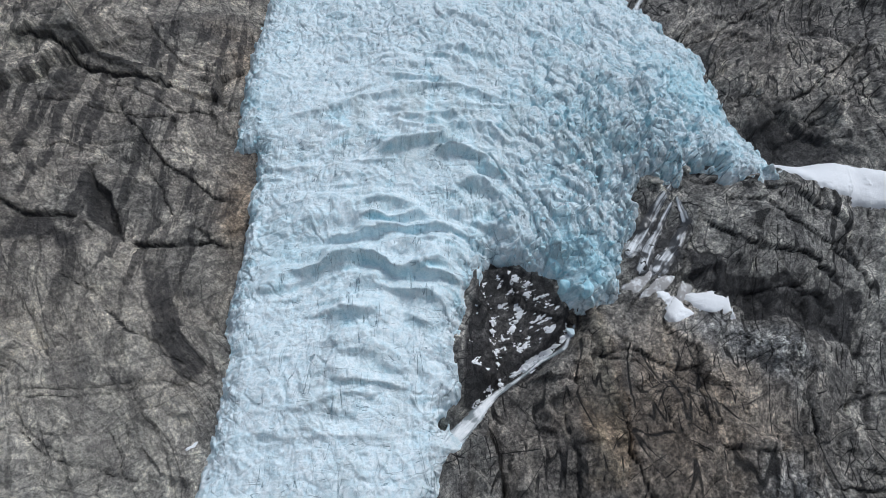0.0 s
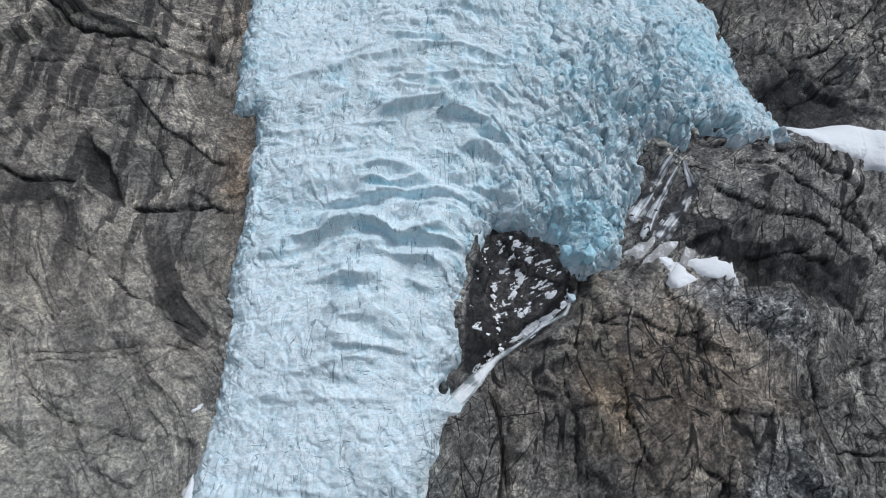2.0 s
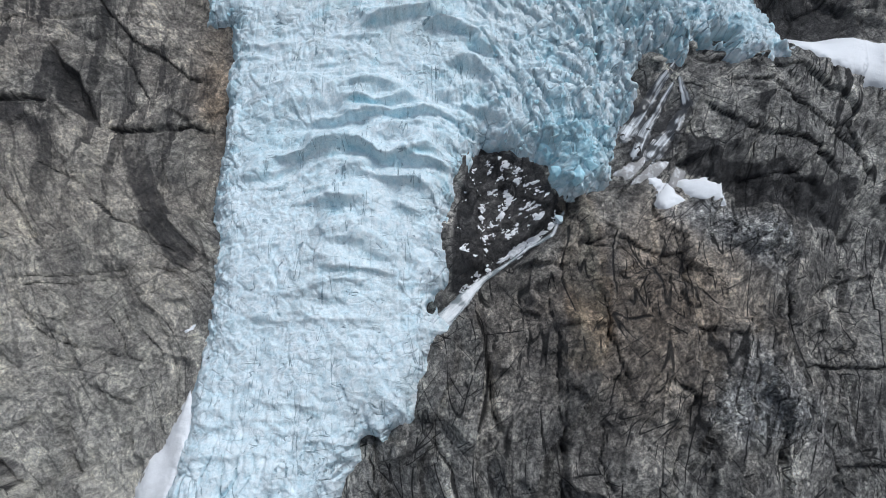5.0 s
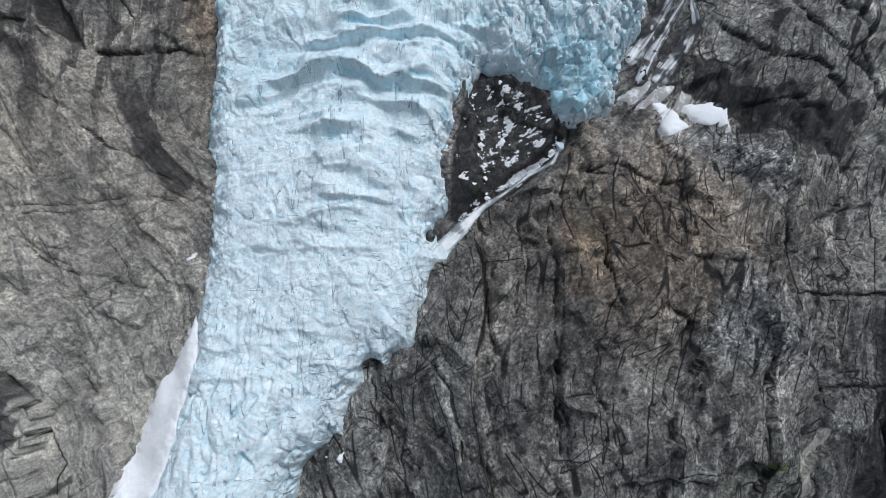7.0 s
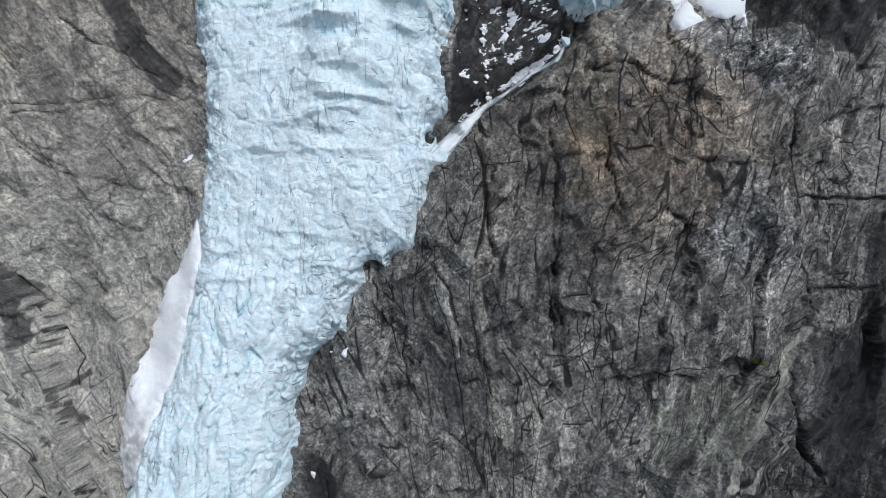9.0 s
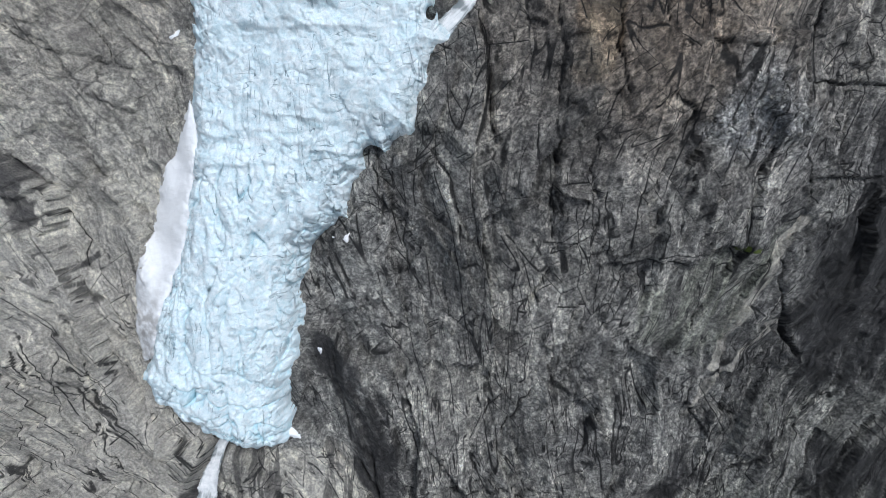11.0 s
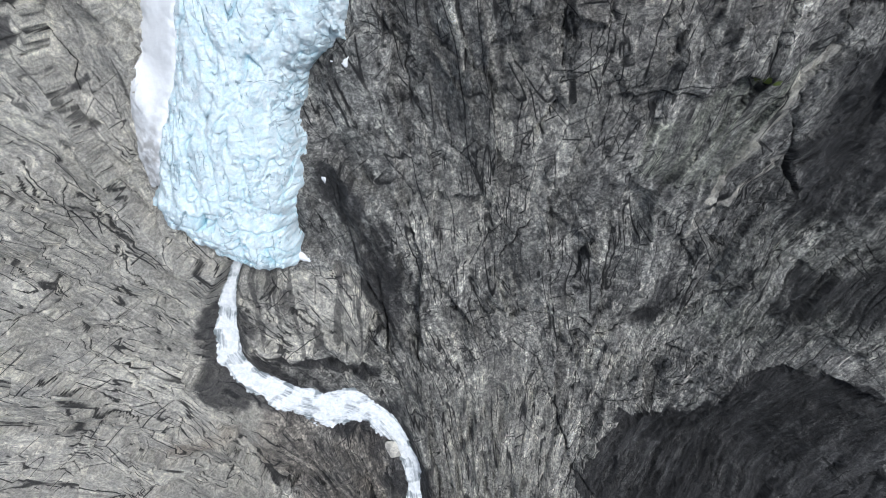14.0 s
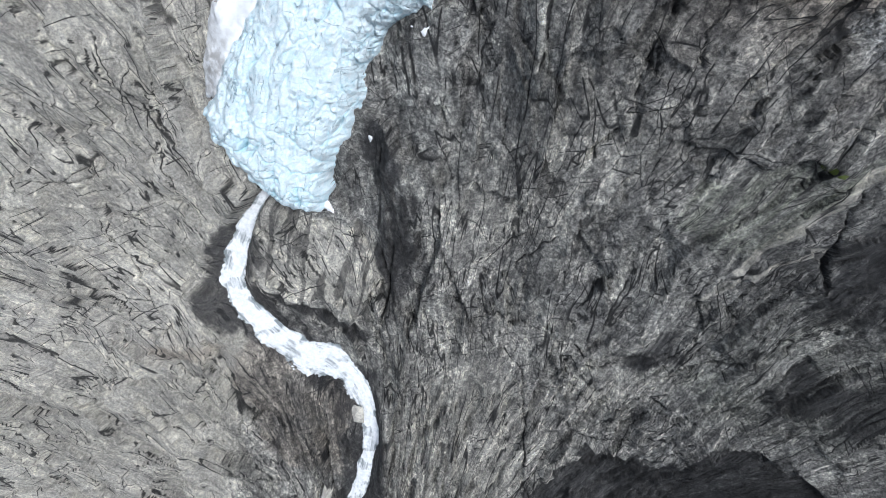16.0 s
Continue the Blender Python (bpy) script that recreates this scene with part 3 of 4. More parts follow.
def fall_material():
    g = Graph("falling water")
    flow = g.attribute("flow", "Vector")
    n1 = g.noise(g.scaled(flow, (0.035, 0.75, 1)), 1.0, 5, 0.65, 0.2)
    foam = g.ramp(g.math("ADD", n1, g.attribute("foam")), 0.72, 1.06)
    c = g.mix(foam, (0.045, 0.046, 0.048), (0.70, 0.73, 0.75))
    return g.done(c, g.ramp(foam, 0, 1, 0.3, 0.75), g.bump(n1, 0.4, 0.4))


def moss_material():
    g = Graph("moss")
    n = g.noise(g.attribute("slope", "Vector"), 1.5, 5, 0.7)
    return g.done(g.mix(n, (0.05, 0.075, 0.015), (0.13, 0.16, 0.03)), 0.95, g.bump(n, 0.8, 0.3))


FALL, MOSS_GREEN = fall_material(), moss_material()
ROCK, ICE, SNOW, WATER = rock_material(), ice_material(), snow_material(), water_material()

# ---- the ground ----
ICE_OUTLINE = ICE_LEFT + [(-84, 520), (-40, 680), (40, 860), (150, 860), (170, 680), (130, 540)] + (ICE_RIGHT_LOW + ICE_RIGHT_HIGH)[::-1]


def graded(a, b, step, far_a, far_b):
    """Even steps from a to b, then growing ones out to far_a and far_b."""
    core = np.arange(a, b + step / 2, step)
    out = []
    for end, far, sign in ((core[-1], far_b, 1), (core[0], far_a, -1)):
        v, d, run = end, step, []
        while (far - v) * sign > 0:
            d *= 1.12
            v += sign * d
            run.append(v)
        out.append(run)
    return np.concatenate([out[1][::-1], core, out[0]])


def grid_mesh(name, x, s, n, material, attributes, keep=None, soft=True):
    """A sheet over the slope; keep: which corners belong to it."""
    rows, cols = x.shape
    index = np.arange(rows * cols).reshape(rows, cols)
    quads = np.stack([index[:-1, :-1], index[:-1, 1:], index[1:, 1:], index[1:, :-1]], -1).reshape(-1, 4)
    verts = to_world(x, s, n).reshape(-1, 3)
    if keep is not None:
        quads = quads[keep.ravel()[quads].any(1)]
        used = np.unique(quads)
        back = np.zeros(rows * cols, np.int64)
        back[used] = np.arange(len(used))
        quads, verts = back[quads], verts[used]
    else:
        used = np.arange(rows * cols)
    mesh = bpy.data.meshes.new(name)
    mesh.from_pydata(verts, [], quads)
    mesh.polygons.foreach_set("use_smooth", np.full(len(quads), soft))
    attributes = dict(attributes, slope=np.stack([x, s, n], -1))
    for key, value in attributes.items():
        if value.ndim == 3:
            at = mesh.attributes.new(key, "FLOAT_VECTOR", "POINT")
            at.data.foreach_set("vector", value.reshape(-1, 3)[used].astype(np.float32).ravel())
        else:
            at = mesh.attributes.new(key, "FLOAT", "POINT")
            at.data.foreach_set("value", value.ravel()[used].astype(np.float32))
    mesh.materials.append(material)
    mesh.update()
    return mesh


def grain_lines(x, s):
    """The rock's grain fans out from a place far down the slope: along it and across it."""
    dx, ds = x - 50, s + 250 - 1.0 * softplus(x - 70, 25)
    ds = softplus(ds - 20, 30) + 20
    r = np.hypot(dx, ds)
    turn = np.arctan2(dx, ds) + 0.03 * fbm(x, s, 110, 70, 2)
    return r, turn * 260, r


def facets(u, v, su, sv, seed, tilt, lift, joint, wide=0.06):
    """Broken faces with their own tilt, parted by joints."""
    d1, d2, rnd, ox, oy = cells(u / su, v / sv, seed)
    r2, r3 = (rnd * 57.31) % 1, (rnd * 913.7) % 1
    h = tilt * sv * (1.6 * ox * (rnd - 0.5) + 2.0 * oy * (r2 - 0.35)) + lift * (r3 - 0.5) - joint * smooth(d2 - d1, wide, 0.0)
    return h, (rnd * 371.3) % 1


def rock_relief(x, s):
    along, across, r = grain_lines(x, s)
    n = 3.2 * fbm(x, s, 80, 21, 4, 0.45) + 2.2 * ridged(x + 0.4 * s, s * 0.7, 60, 31, 2)
    u, v = along + 3 * fbm(x, s, 40, 35, 2), across + 2 * fbm(x, s, 45, 38, 2)
    zone = fbm(x, s, 38, 39, 4)
    broken = smooth(zone, -0.05, 0.25)
    rough = 1 - 0.75 * bump(x, s, -122, 228, 26, 22, -20)
    rough = rough * (1 - 0.7 * smooth(inside_distance(x, s, GREEN), -4, 6)) * (1 - 0.6 * bump(x, s, -125, 285, 30, 20)) * (1 - 0.6 * bump(x, s, 136, 272, 34, 26, -25))
    right = 0.3 + 0.7 * smooth(x, -40, 0)
    big, tone_a = facets(u, v, 62, 21, 41, 0.42, 2.6, 0.2, 0.03)
    mid, tone_b = facets(u + 50, v, 25, 9, 43, 0.45, 1.5, 0.0)
    flat, tone_c = facets(x * 0.8 + s * 0.6, s * 0.8 - x * 0.6, 17, 13, 45, 0.22, 1.1, 0.0)
    small, tone_d = facets(u, v + 30, 9, 3.6, 47, 0.40, 0.8, 0.0)
    sheer = smooth(-zone, -0.1, 0.2)
    n += (0.4 + 0.6 * rough) * big + rough * (0.5 + 0.6 * broken) * mid + rough * (0.35 + 0.65 * sheer) * flat + rough * (0.25 + 0.9 * broken) * small
    # backs rounded by the ice, with sharp grooves between them
    for size, amp, seed in ((16.0, 3.4, 55), (7.0, 2.0, 58), (3.2, 1.0, 49)):
        n += rough * amp * right * (0.4 + 0.6 * broken) * np.sqrt(0.004 + np.abs(gradient_noise(u / (size * 4.5) + seed, v / size, seed)))
    n += rough * 0.5 * broken * np.abs(fbm(u / 2.2, v, 2.6, 53, 2))
    tone = 0.30 * tone_a + 0.35 * tone_b + 0.15 * tone_c + 0.20 * tone_d * (0.3 + 0.7 * broken) + 0.06
    return n + 0.15 * rough * fbm(x, s, 2.4, 61, 2), tone


def add_ledges(x, s, n, joint):
    xs, ss = x[0], s[:, 0]
    for step, depth, line in LEDGES:
        pts = np.array(line)
        i0, i1 = np.searchsorted(xs, (pts[:, 0].min() - 28, pts[:, 0].max() + 28))
        j0, j1 = np.searchsorted(ss, (pts[:, 1].min() - 28, pts[:, 1].max() + 28))
        if i1 <= i0 or j1 <= j0:
            continue
        px, ps = x[j0:j1, i0:i1], s[j0:j1, i0:i1]
        wx, ws = px + 1.1 * fbm(px, ps, 9, 65, 4), ps + 1.1 * fbm(px, ps, 9, 67, 4)
        best, side, along = np.full(px.shape, 1e9), np.zeros(px.shape), np.zeros(px.shape)
        for k in range(len(pts) - 1):
            dx, ds = pts[k + 1] - pts[k]
            t = np.clip(((wx - pts[k, 0]) * dx + (ws - pts[k, 1]) * ds) / (dx * dx + ds * ds), 0, 1)
            d = np.hypot(wx - pts[k, 0] - t * dx, ws - pts[k, 1] - t * ds)
            near = d < best
            cross = (dx * (ws - pts[k, 1]) - ds * (wx - pts[k, 0])) / math.hypot(dx, ds)
            best, side, along = np.where(near, d, best), np.where(near, cross, side), np.where(near, (k + t) / (len(pts) - 1), along)
        ends = smooth(along, 0, 0.12) * smooth(along, 1, 0.88)
        rise = smooth(side, -0.5, 0.5) - 0.5
        n[j0:j1, i0:i1] += ends * (step * rise * np.exp(-best / 9) - depth * np.exp(-(best / 0.7) ** 2))
        open_here = smooth(fbm(px, ps, 10, 69, 2), -0.5, 0.0)
        joint[j0:j1, i0:i1] = np.maximum(joint[j0:j1, i0:i1], min(1.0, 0.8 * depth) * ends * open_here * np.exp(-(best / 0.55) ** 2))
    return n


RIVER_WIDTHS = [3, 3.5, 6, 8.5, 10, 10.5, 12.5, 17, 21, 21, 16, 11, 8, 8, 7.5, 8]
RIVER_RUN = np.concatenate([[0], np.cumsum(np.hypot(*np.diff(np.array(RIVER), axis=0).T))])


def river_half(run):
    return np.interp(run * RIVER_RUN[-1], RIVER_RUN, RIVER_WIDTHS) / 2


def ground_height(x, s, details=False):
    n = large_forms(x, s)
    relief, tone = rock_relief(x, s)
    joint = 0 * x
    calm = smooth(n * 0 + np.abs(x), 900, 300)
    n = n + relief * (0.3 + 0.7 * calm)
    n = add_ledges(x, s, n, joint)
    d, run = polyline_distance(x, s, RIVER)
    d = np.minimum(d / river_half(run), polyline_distance(x, s, [RIVER[-1], (-20, -170), (-10, -260), (-40, -420)])[0] / 4)
    bed = large_forms(x, s) + 2.5 * fbm(x, s, 80, 21, 2) - 7
    n = n + (bed - n) * np.exp(-(d / 1.9) ** 4) * smooth(np.abs(x), 400, 250)
    d, _ = polyline_distance(x, s, STREAM)
    bed = large_forms(x, s) - 4
    n = n + (bed - n) * np.exp(-(d / 4) ** 4)
    n = n - 5 * smooth(inside_distance(x, s, CAVE), -1, 3)
    return (n, tone, joint) if details else n


def ground_masks(x, s):
    wx, ws = x + 7 * fbm(x, s, 22, 81, 5), s + 7 * fbm(x, s, 22, 91, 5)

    def area(outline, soft=3.0):
        return smooth(inside_distance(wx, ws, outline), -soft, soft)

    def band(line, half):
        return smooth(polyline_distance(x + 0.3 * (wx - x), s + 0.3 * (ws - s), line)[0], half, half * 0.4)

    tan = 0.88 * smooth(-wx, 70, 95) * smooth(-ws, -215, -120)
    tan = np.maximum(tan, smooth(-wx, 62, 85) * (0.38 + 0.22 * smooth(-ws, -285, -225)))
    tan = np.maximum(tan, 0.50 * area(SLAB, 6))
    tan = np.maximum(tan, 0.70 * area(BENCH, 1.5))
    tan = np.maximum(tan, 0.42 * bump(wx, ws, 10, 60, 50, 60, -15) + 0.3 * bump(wx, ws, 120, 280, 22, 18, -25))
    tan = np.maximum(tan, 0.35 * smooth(-ws, -60, 0) * smooth(-wx, -150, -90))
    tan = np.maximum(tan, 1.2 * np.maximum(band(STREAK_A, 2.6), band(STREAK_B, 2.2)))
    tan = np.maximum(tan, 0.8 * area(PALE_LOW, 2))
    tan = np.maximum(tan, 0.38 * bump(wx, ws, 40, 108, 45, 42))
    d, along = polyline_distance(wx, ws, RIVER)
    wet_shade = 1.2 * np.exp(-(d / 13) ** 2) * smooth(along, 0.0, 0.15)
    d, _ = polyline_distance(x, s, [(-88, -20), (-60, -28), (-32, -34)])
    wet_shade = np.maximum(wet_shade, np.exp(-(d / 5) ** 2))
    wet_shade = np.maximum(wet_shade, 1.3 * smooth(inside_distance(x, s, WINDOW), -4, 2))
    # the cliff: wet rock, with its overhang's shade put into the colour
    wet_shade = np.maximum(wet_shade, 1.5 * area(CLIFF))
    # the gully is coloured darker
    wet_shade = np.maximum(wet_shade, 1.3 * area(GULLY))
    wet_shade = np.maximum(wet_shade, 0.72 * band(DARK_BAND, 7))
    # the cave's darkness is put into the colour of its recess
    wet_shade = np.maximum(wet_shade, 1.2 * smooth(inside_distance(x, s, CAVE), -2, 2))
    wet_shade = np.maximum(wet_shade, 0.75 * np.maximum(area(DARK_A, 2), area(DARK_B, 2)))
    wet_shade = np.maximum(wet_shade, 0.5 * area(BROWN, 8))
    # further patches coloured darker: centre, radii, turn, strength
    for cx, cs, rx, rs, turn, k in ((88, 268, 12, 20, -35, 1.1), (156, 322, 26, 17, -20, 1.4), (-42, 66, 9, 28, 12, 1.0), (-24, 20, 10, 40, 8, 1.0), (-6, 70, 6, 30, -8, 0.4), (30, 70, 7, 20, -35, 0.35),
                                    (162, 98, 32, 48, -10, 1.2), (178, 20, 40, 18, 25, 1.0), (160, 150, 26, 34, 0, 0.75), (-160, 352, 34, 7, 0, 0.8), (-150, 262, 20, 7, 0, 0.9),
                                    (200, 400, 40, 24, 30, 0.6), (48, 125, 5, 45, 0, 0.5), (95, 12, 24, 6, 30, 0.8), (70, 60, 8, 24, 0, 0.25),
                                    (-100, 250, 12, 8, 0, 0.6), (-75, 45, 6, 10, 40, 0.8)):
        wet_shade = np.maximum(wet_shade, k * bump(wx, ws, cx, cs, rx, rs, turn))
    wet_shade = wet_shade * (1 - 0.85 * np.maximum(band(STREAK_A, 2.6), band(STREAK_B, 2.2)))
    rust = 0.9 * band(MOSSY, 9) + 0.75 * bump(wx, ws, 75, 195, 55, 42) + 0.9 * bump(x, s, -88, 290, 8, 26) + 0.6 * bump(wx, ws, -118, -62, 14, 6)
    rust = rust + 0.32 * smooth(-wx, 70, 90) * smooth(ws, 140, 240) + 0.25 * bump(wx, ws, 170, 380, 80, 70) + 0.35 * area(BROWN) + 0.4 * bump(wx, ws, -95, 380, 25, 20)
    green = 0.75 * area(GREEN) + 0.35 * bump(wx, ws, 170, 40, 45, 30) + 0.6 * bump(wx, ws, -165, 352, 40, 7) + 0.35 * band(MOSSY, 8) + 0.5 * bump(wx, ws, 140, 5, 40, 10)
    gravel = np.maximum(0.65 * area(SCREE, 9), 0.7 * area(SCREE_UP, 8))
    runs = smooth(-x, 70, 110) * smooth(s, 215, 260) + 0.9 * area(BENCH, 1.5) + 0.2
    cracks = 1.0 - 0.55 * smooth(-x, 60, 90) * smooth(s, 80, 140)
    return dict(tan=tan, wet_shade=wet_shade, rust=rust.clip(0, 1), green=green.clip(0, 1), gravel=gravel, runs=runs, cracks=cracks)


def make_ground(step):
    xs, ss = graded(-235, 245, step, -2400, 2400), graded(-180, 450, step, -900, 1900)
    x, s = np.meshgrid(xs, ss)
    n, tone, joint = ground_height(x, s, True)
    along, across, _ = grain_lines(x, s)
    under = inside_distance(x, s, ICE_OUTLINE)
    n = n - 3.0 * smooth(under, 2, 8)
    grain = np.stack([along, across, 0 * x], -1)
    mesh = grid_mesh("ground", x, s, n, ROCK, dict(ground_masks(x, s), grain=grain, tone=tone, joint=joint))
    tagged(new("ground", mesh), "grey and tan ice-polished bedrock slabs, cracked and streaked wet", "ground", kind="structure")


# ---- the glacier ----
def ice_height(x, s):
    """The ice above the bedrock, and how clean and how dirty it is."""
    edge = inside_distance(x, s, ICE_OUTLINE)
    edge = edge + 1.4 * fbm(x, s, 8, 101, 4)
    wx, ws = x + 4 * fbm(x, s, 22, 111, 3), s + 4 * fbm(x, s, 22, 121, 3)
    body = large_forms(x, s) + 2.5 * fbm(x, s, 60, 131, 2)
    banked = smooth(inside_distance(x, s, SNOW_BANK), -5, 4)
    deep = 11 * (1 - 0.6 * banked) * (1 - np.exp(-edge.clip(0, 99) / 4.0)) + 9 * (1 - np.exp(-edge.clip(0, 99) / 35.0))
    chaos = bump(x, s, 84, 305, 44, 62, 15) + 0.25 * smooth(s, 345, 390) + 0.5 * bump(x, s, 45, 265, 25, 22)
    margin = smooth(edge, 16, 3) * smooth(s, 200, 240)
    waves = (1.1 * bump(x, s, -12, 285, 62, 55) + 0.6 * bump(x, s, -24, 225, 40, 36) + 0.5 * bump(x, s, -10, 380, 80, 40) + 0.5 * bump(x, s, -48, 158, 34, 15)) * (1 - 0.8 * chaos.clip(0, 1)) * (1 - 0.7 * margin)
    crumble = 0.7 * smooth(edge, 12, 2)
    lower = smooth(-s, -175, -120)
    h = 0
    clean = 0.02 + 0 * x
    # scalloped steps that bow across the stream of ice: a bright rim over a hollow face
    arch = 0.0042 * (x + 22) ** 2 * (0.45 + 0.55 * smooth(x, -30, 20)) * smooth(s, 180, 240)
    for size, amp, seed in ((21.0, 6.5, 141), (11.5, 3.6, 151), (6.0, 1.3, 156)):
        phase = (s + arch + 1.1 * size * fbm(x / 2.1, s, 34, seed, 3) + 0.10 * size * fbm(x, s, 7, seed + 3, 2)) / size
        cell = np.floor(phase)
        f = phase - cell
        strong = smooth(gradient_noise(x / (size * 2.4) + 31.3 * cell, cell * 1.71, seed + 5), -0.1, 0.45)
        step = np.where(f < 0.36, (f / 0.36) ** 2.3, (1 - f) / 0.64)
        h = h + amp * waves * strong * step
        hollow = waves * strong * smooth(f, 0.02, 0.12) * smooth(f, 0.35, 0.2)
        clean = clean + (0.22 + 0.5 * smooth(gradient_noise(x / 17, s / 17, seed + 9), 0.1, 0.4)) * hollow
    # broken blocks
    for size, amp, gap, seed, zone in ((9.5, 3.6, 2.0, 161, chaos), (4.6, 1.7, 0.9, 171, 0.22 + chaos + 0.3 * crumble + 0.4 * margin), (2.2, 0.8, 0.6, 181, 0.25 + 0.8 * chaos + 0.5 * crumble + 0.6 * margin)):
        d1, d2, rnd, ox, oy = cells((wx * 0.9 + ws * 0.43) / size, (ws * 0.9 - wx * 0.43) / (size * 1.5), seed)
        crack = smooth(d2 - d1, 0.11, 0.0)
        r2 = (rnd * 77.7) % 1
        h = h + zone * (amp * (rnd - 0.5) + amp * 1.5 * (ox * (r2 - 0.5) * 2 + oy * (rnd - 0.2)) - gap * crack)
        clean = clean + 0.35 * zone.clip(0, 1) * crack + 0.5 * zone.clip(0, 1) * (r2 > 0.8) * (size > 3)
    # gashes that fan down through the icefall
    fan = gradient_noise((x + 0.55 * s + 4 * fbm(x, s, 18, 221, 2)) / 7.5, (s - 0.55 * x) / 34, 223)
    gash = smooth(np.abs(fan), 0.08, 0.0) * smooth(gradient_noise(x / 13, s / 13, 227), -0.1, 0.25) * (bump(x, s, 42, 288, 26, 34, 25) + 0.7 * bump(x, s, 84, 300, 40, 50, 15)).clip(0, 1)
    h = h - 5.0 * gash
    clean = clean + 0.7 * gash
    # long flutes and cracks, most on the lower tongue
    for size, amp, seed in ((8.5, 3.0, 191), (4.5, 1.6, 195), (2.4, 0.6, 193)):
        k = gradient_noise((x - 0.14 * s + 2.5 * fbm(x, s, 18, seed, 2)) / size, s / (size * 4.5), seed + 2)
        on = smooth(gradient_noise(x / 15, s / 25, seed + 7), -0.2, 0.25)
        groove = smooth(np.abs(k), 0.07, 0.0) * on
        h = h - amp * (0.12 + 0.88 * lower) * groove + amp * 0.9 * lower * np.abs(k)
        clean = clean + 0.45 * lower * groove
    # sharp short cracks every way
    d1, d2, rnd, ox, oy = cells(wx / 13 + 9, ws / 11, 197)
    on = smooth(gradient_noise(x / 8, s / 8, 199), 0.05, 0.25)
    h = h - 0.9 * on * smooth(d2 - d1, 0.05, 0.0)
    front = bump(x, s, -85, 52, 36, 17)
    k = gradient_noise(x / 16 + 3, (s + 0.3 * x + 4 * fbm(x, s, 14, 201, 2)) / 8, 205)
    h = h - 2.8 * front * smooth(np.abs(k), 0.09, 0.0)
    clean = clean + 1.0 * front * smooth(np.abs(k), 0.13, 0.0)
    h = h + 0.10 * fbm(x, s, 3.0, 211, 3) + 0.8 * fbm(x, s, 14, 215, 3)
    rim = smooth(edge, 0, 7)
    dirt = 0.15 + 0.9 * bump(x, s, 0, 325, 66, 36) + 0.4 * bump(x, s, 78, 295, 30, 30) + 0.5 * bump(x, s, -20, 195, 32, 40)
    dirt = dirt + 0.8 * bump(x, s, -108, 85, 9, 22, 15) + 0.5 * bump(x, s, -10, 165, 14, 10)
    clean = clean + 0.06 * chaos + 0.65 * bump(x, s, 122, 348, 16, 24) + 1.0 * bump(x, s, 50, 253, 13, 11) + 0.22 * bump(x, s, 40, 330, 60, 35)
    clean = clean + 0.28 * bump(x, s, -80, 330, 14, 50) + 0.25 * bump(x, s, -60, 262, 25, 14) + 0.18 * bump(x, s, -5, 275, 40, 30)
    n = body - 1.0 + deep + h * (0.35 + 0.65 * rim) - 5 * bump(x, s, 126, 346, 14, 20)
    for px, ps, rx, rs in ((72.5, 274, 1.5, 1.3), (-22, 150, 4.0, 2.6), (-1, 197, 1.6, 2.2), (118, 305, 5, 2.5), (66, 296, 1.0, 3.0)):
        n = n - 26 * smooth(bump(x, s, px, ps, rx, rs), 0.25, 0.6)
    n = np.where(edge < 0.4, body - 8 + 0 * n, n)
    return n, edge, clean, dirt


def make_glacier(step):
    xs, ss = np.arange(-125, 160, step), graded(10, 452, step, 10, 860)
    x, s = np.meshgrid(xs, ss)
    n, edge, clean, dirt = ice_height(x, s)
    crumbs = bump(x, s, 84, 300, 44, 60, 15) + 0.25 * smooth(s, 345, 390) + 0.7 * smooth(edge, 14, 3) * smooth(s, 40, 120) + 0.2
    mesh = grid_mesh("ice", x, s, n, ICE, dict(clean=clean, dirt=dirt, crumbs=crumbs), keep=edge > 0.5)
    glacier = tagged(new("glacier"), "pale blue glacier tongue, crevassed and broken, between bare rock walls", "glacier")
    ice = new("ice", mesh)
    ice.parent = glacier
    return glacier


make_ground(0.7)
glacier = make_glacier(0.45)


# ---- blocks of ice and stone ----
def hull_mesh(name, seed, material, stretch, pale=None, clear=None):
    """A broken block: the hull of a few random corners, about 1 across."""
    rng = random.Random(seed)
    bm = bmesh.new()
    for _ in range(13):
        v = Vector((rng.uniform(-1, 1), rng.uniform(-1, 1), rng.uniform(-1, 1)))
        v = v.normalized() * rng.uniform(0.42, 0.58)
        bm.verts.new((v.x * stretch[0], v.y * stretch[1], v.z * stretch[2]))
    hull = bmesh.ops.convex_hull(bm, input=bm.verts)
    bmesh.ops.delete(bm, geom=[g for g in hull["geom_interior"] if isinstance(g, bmesh.types.BMVert)], context="VERTS")
    bmesh.ops.bevel(bm, geom=bm.edges[:], offset=0.03, segments=1, affect="EDGES")
    mesh = bpy.data.meshes.new(name)
    bm.to_mesh(mesh)
    bm.free()
    count = len(mesh.vertices)
    place = np.empty(count * 3, np.float32)
    mesh.vertices.foreach_get("co", place)
    for key in ("slope", "grain"):
        mesh.attributes.new(key, "FLOAT_VECTOR", "POINT").data.foreach_set("vector", place * 3 + seed * 7.3)
    for key, value in (("clean", clear or rng.uniform(0.1, 0.9)), ("dirt", 0.2), ("tan", pale or rng.uniform(0.1, 0.6)), ("cracks", 0.3), ("tone", 0.5)):
        mesh.attributes.new(key, "FLOAT", "POINT").data.foreach_set("value", np.full(count, value, np.float32))
    mesh.materials.append(material)
    return mesh


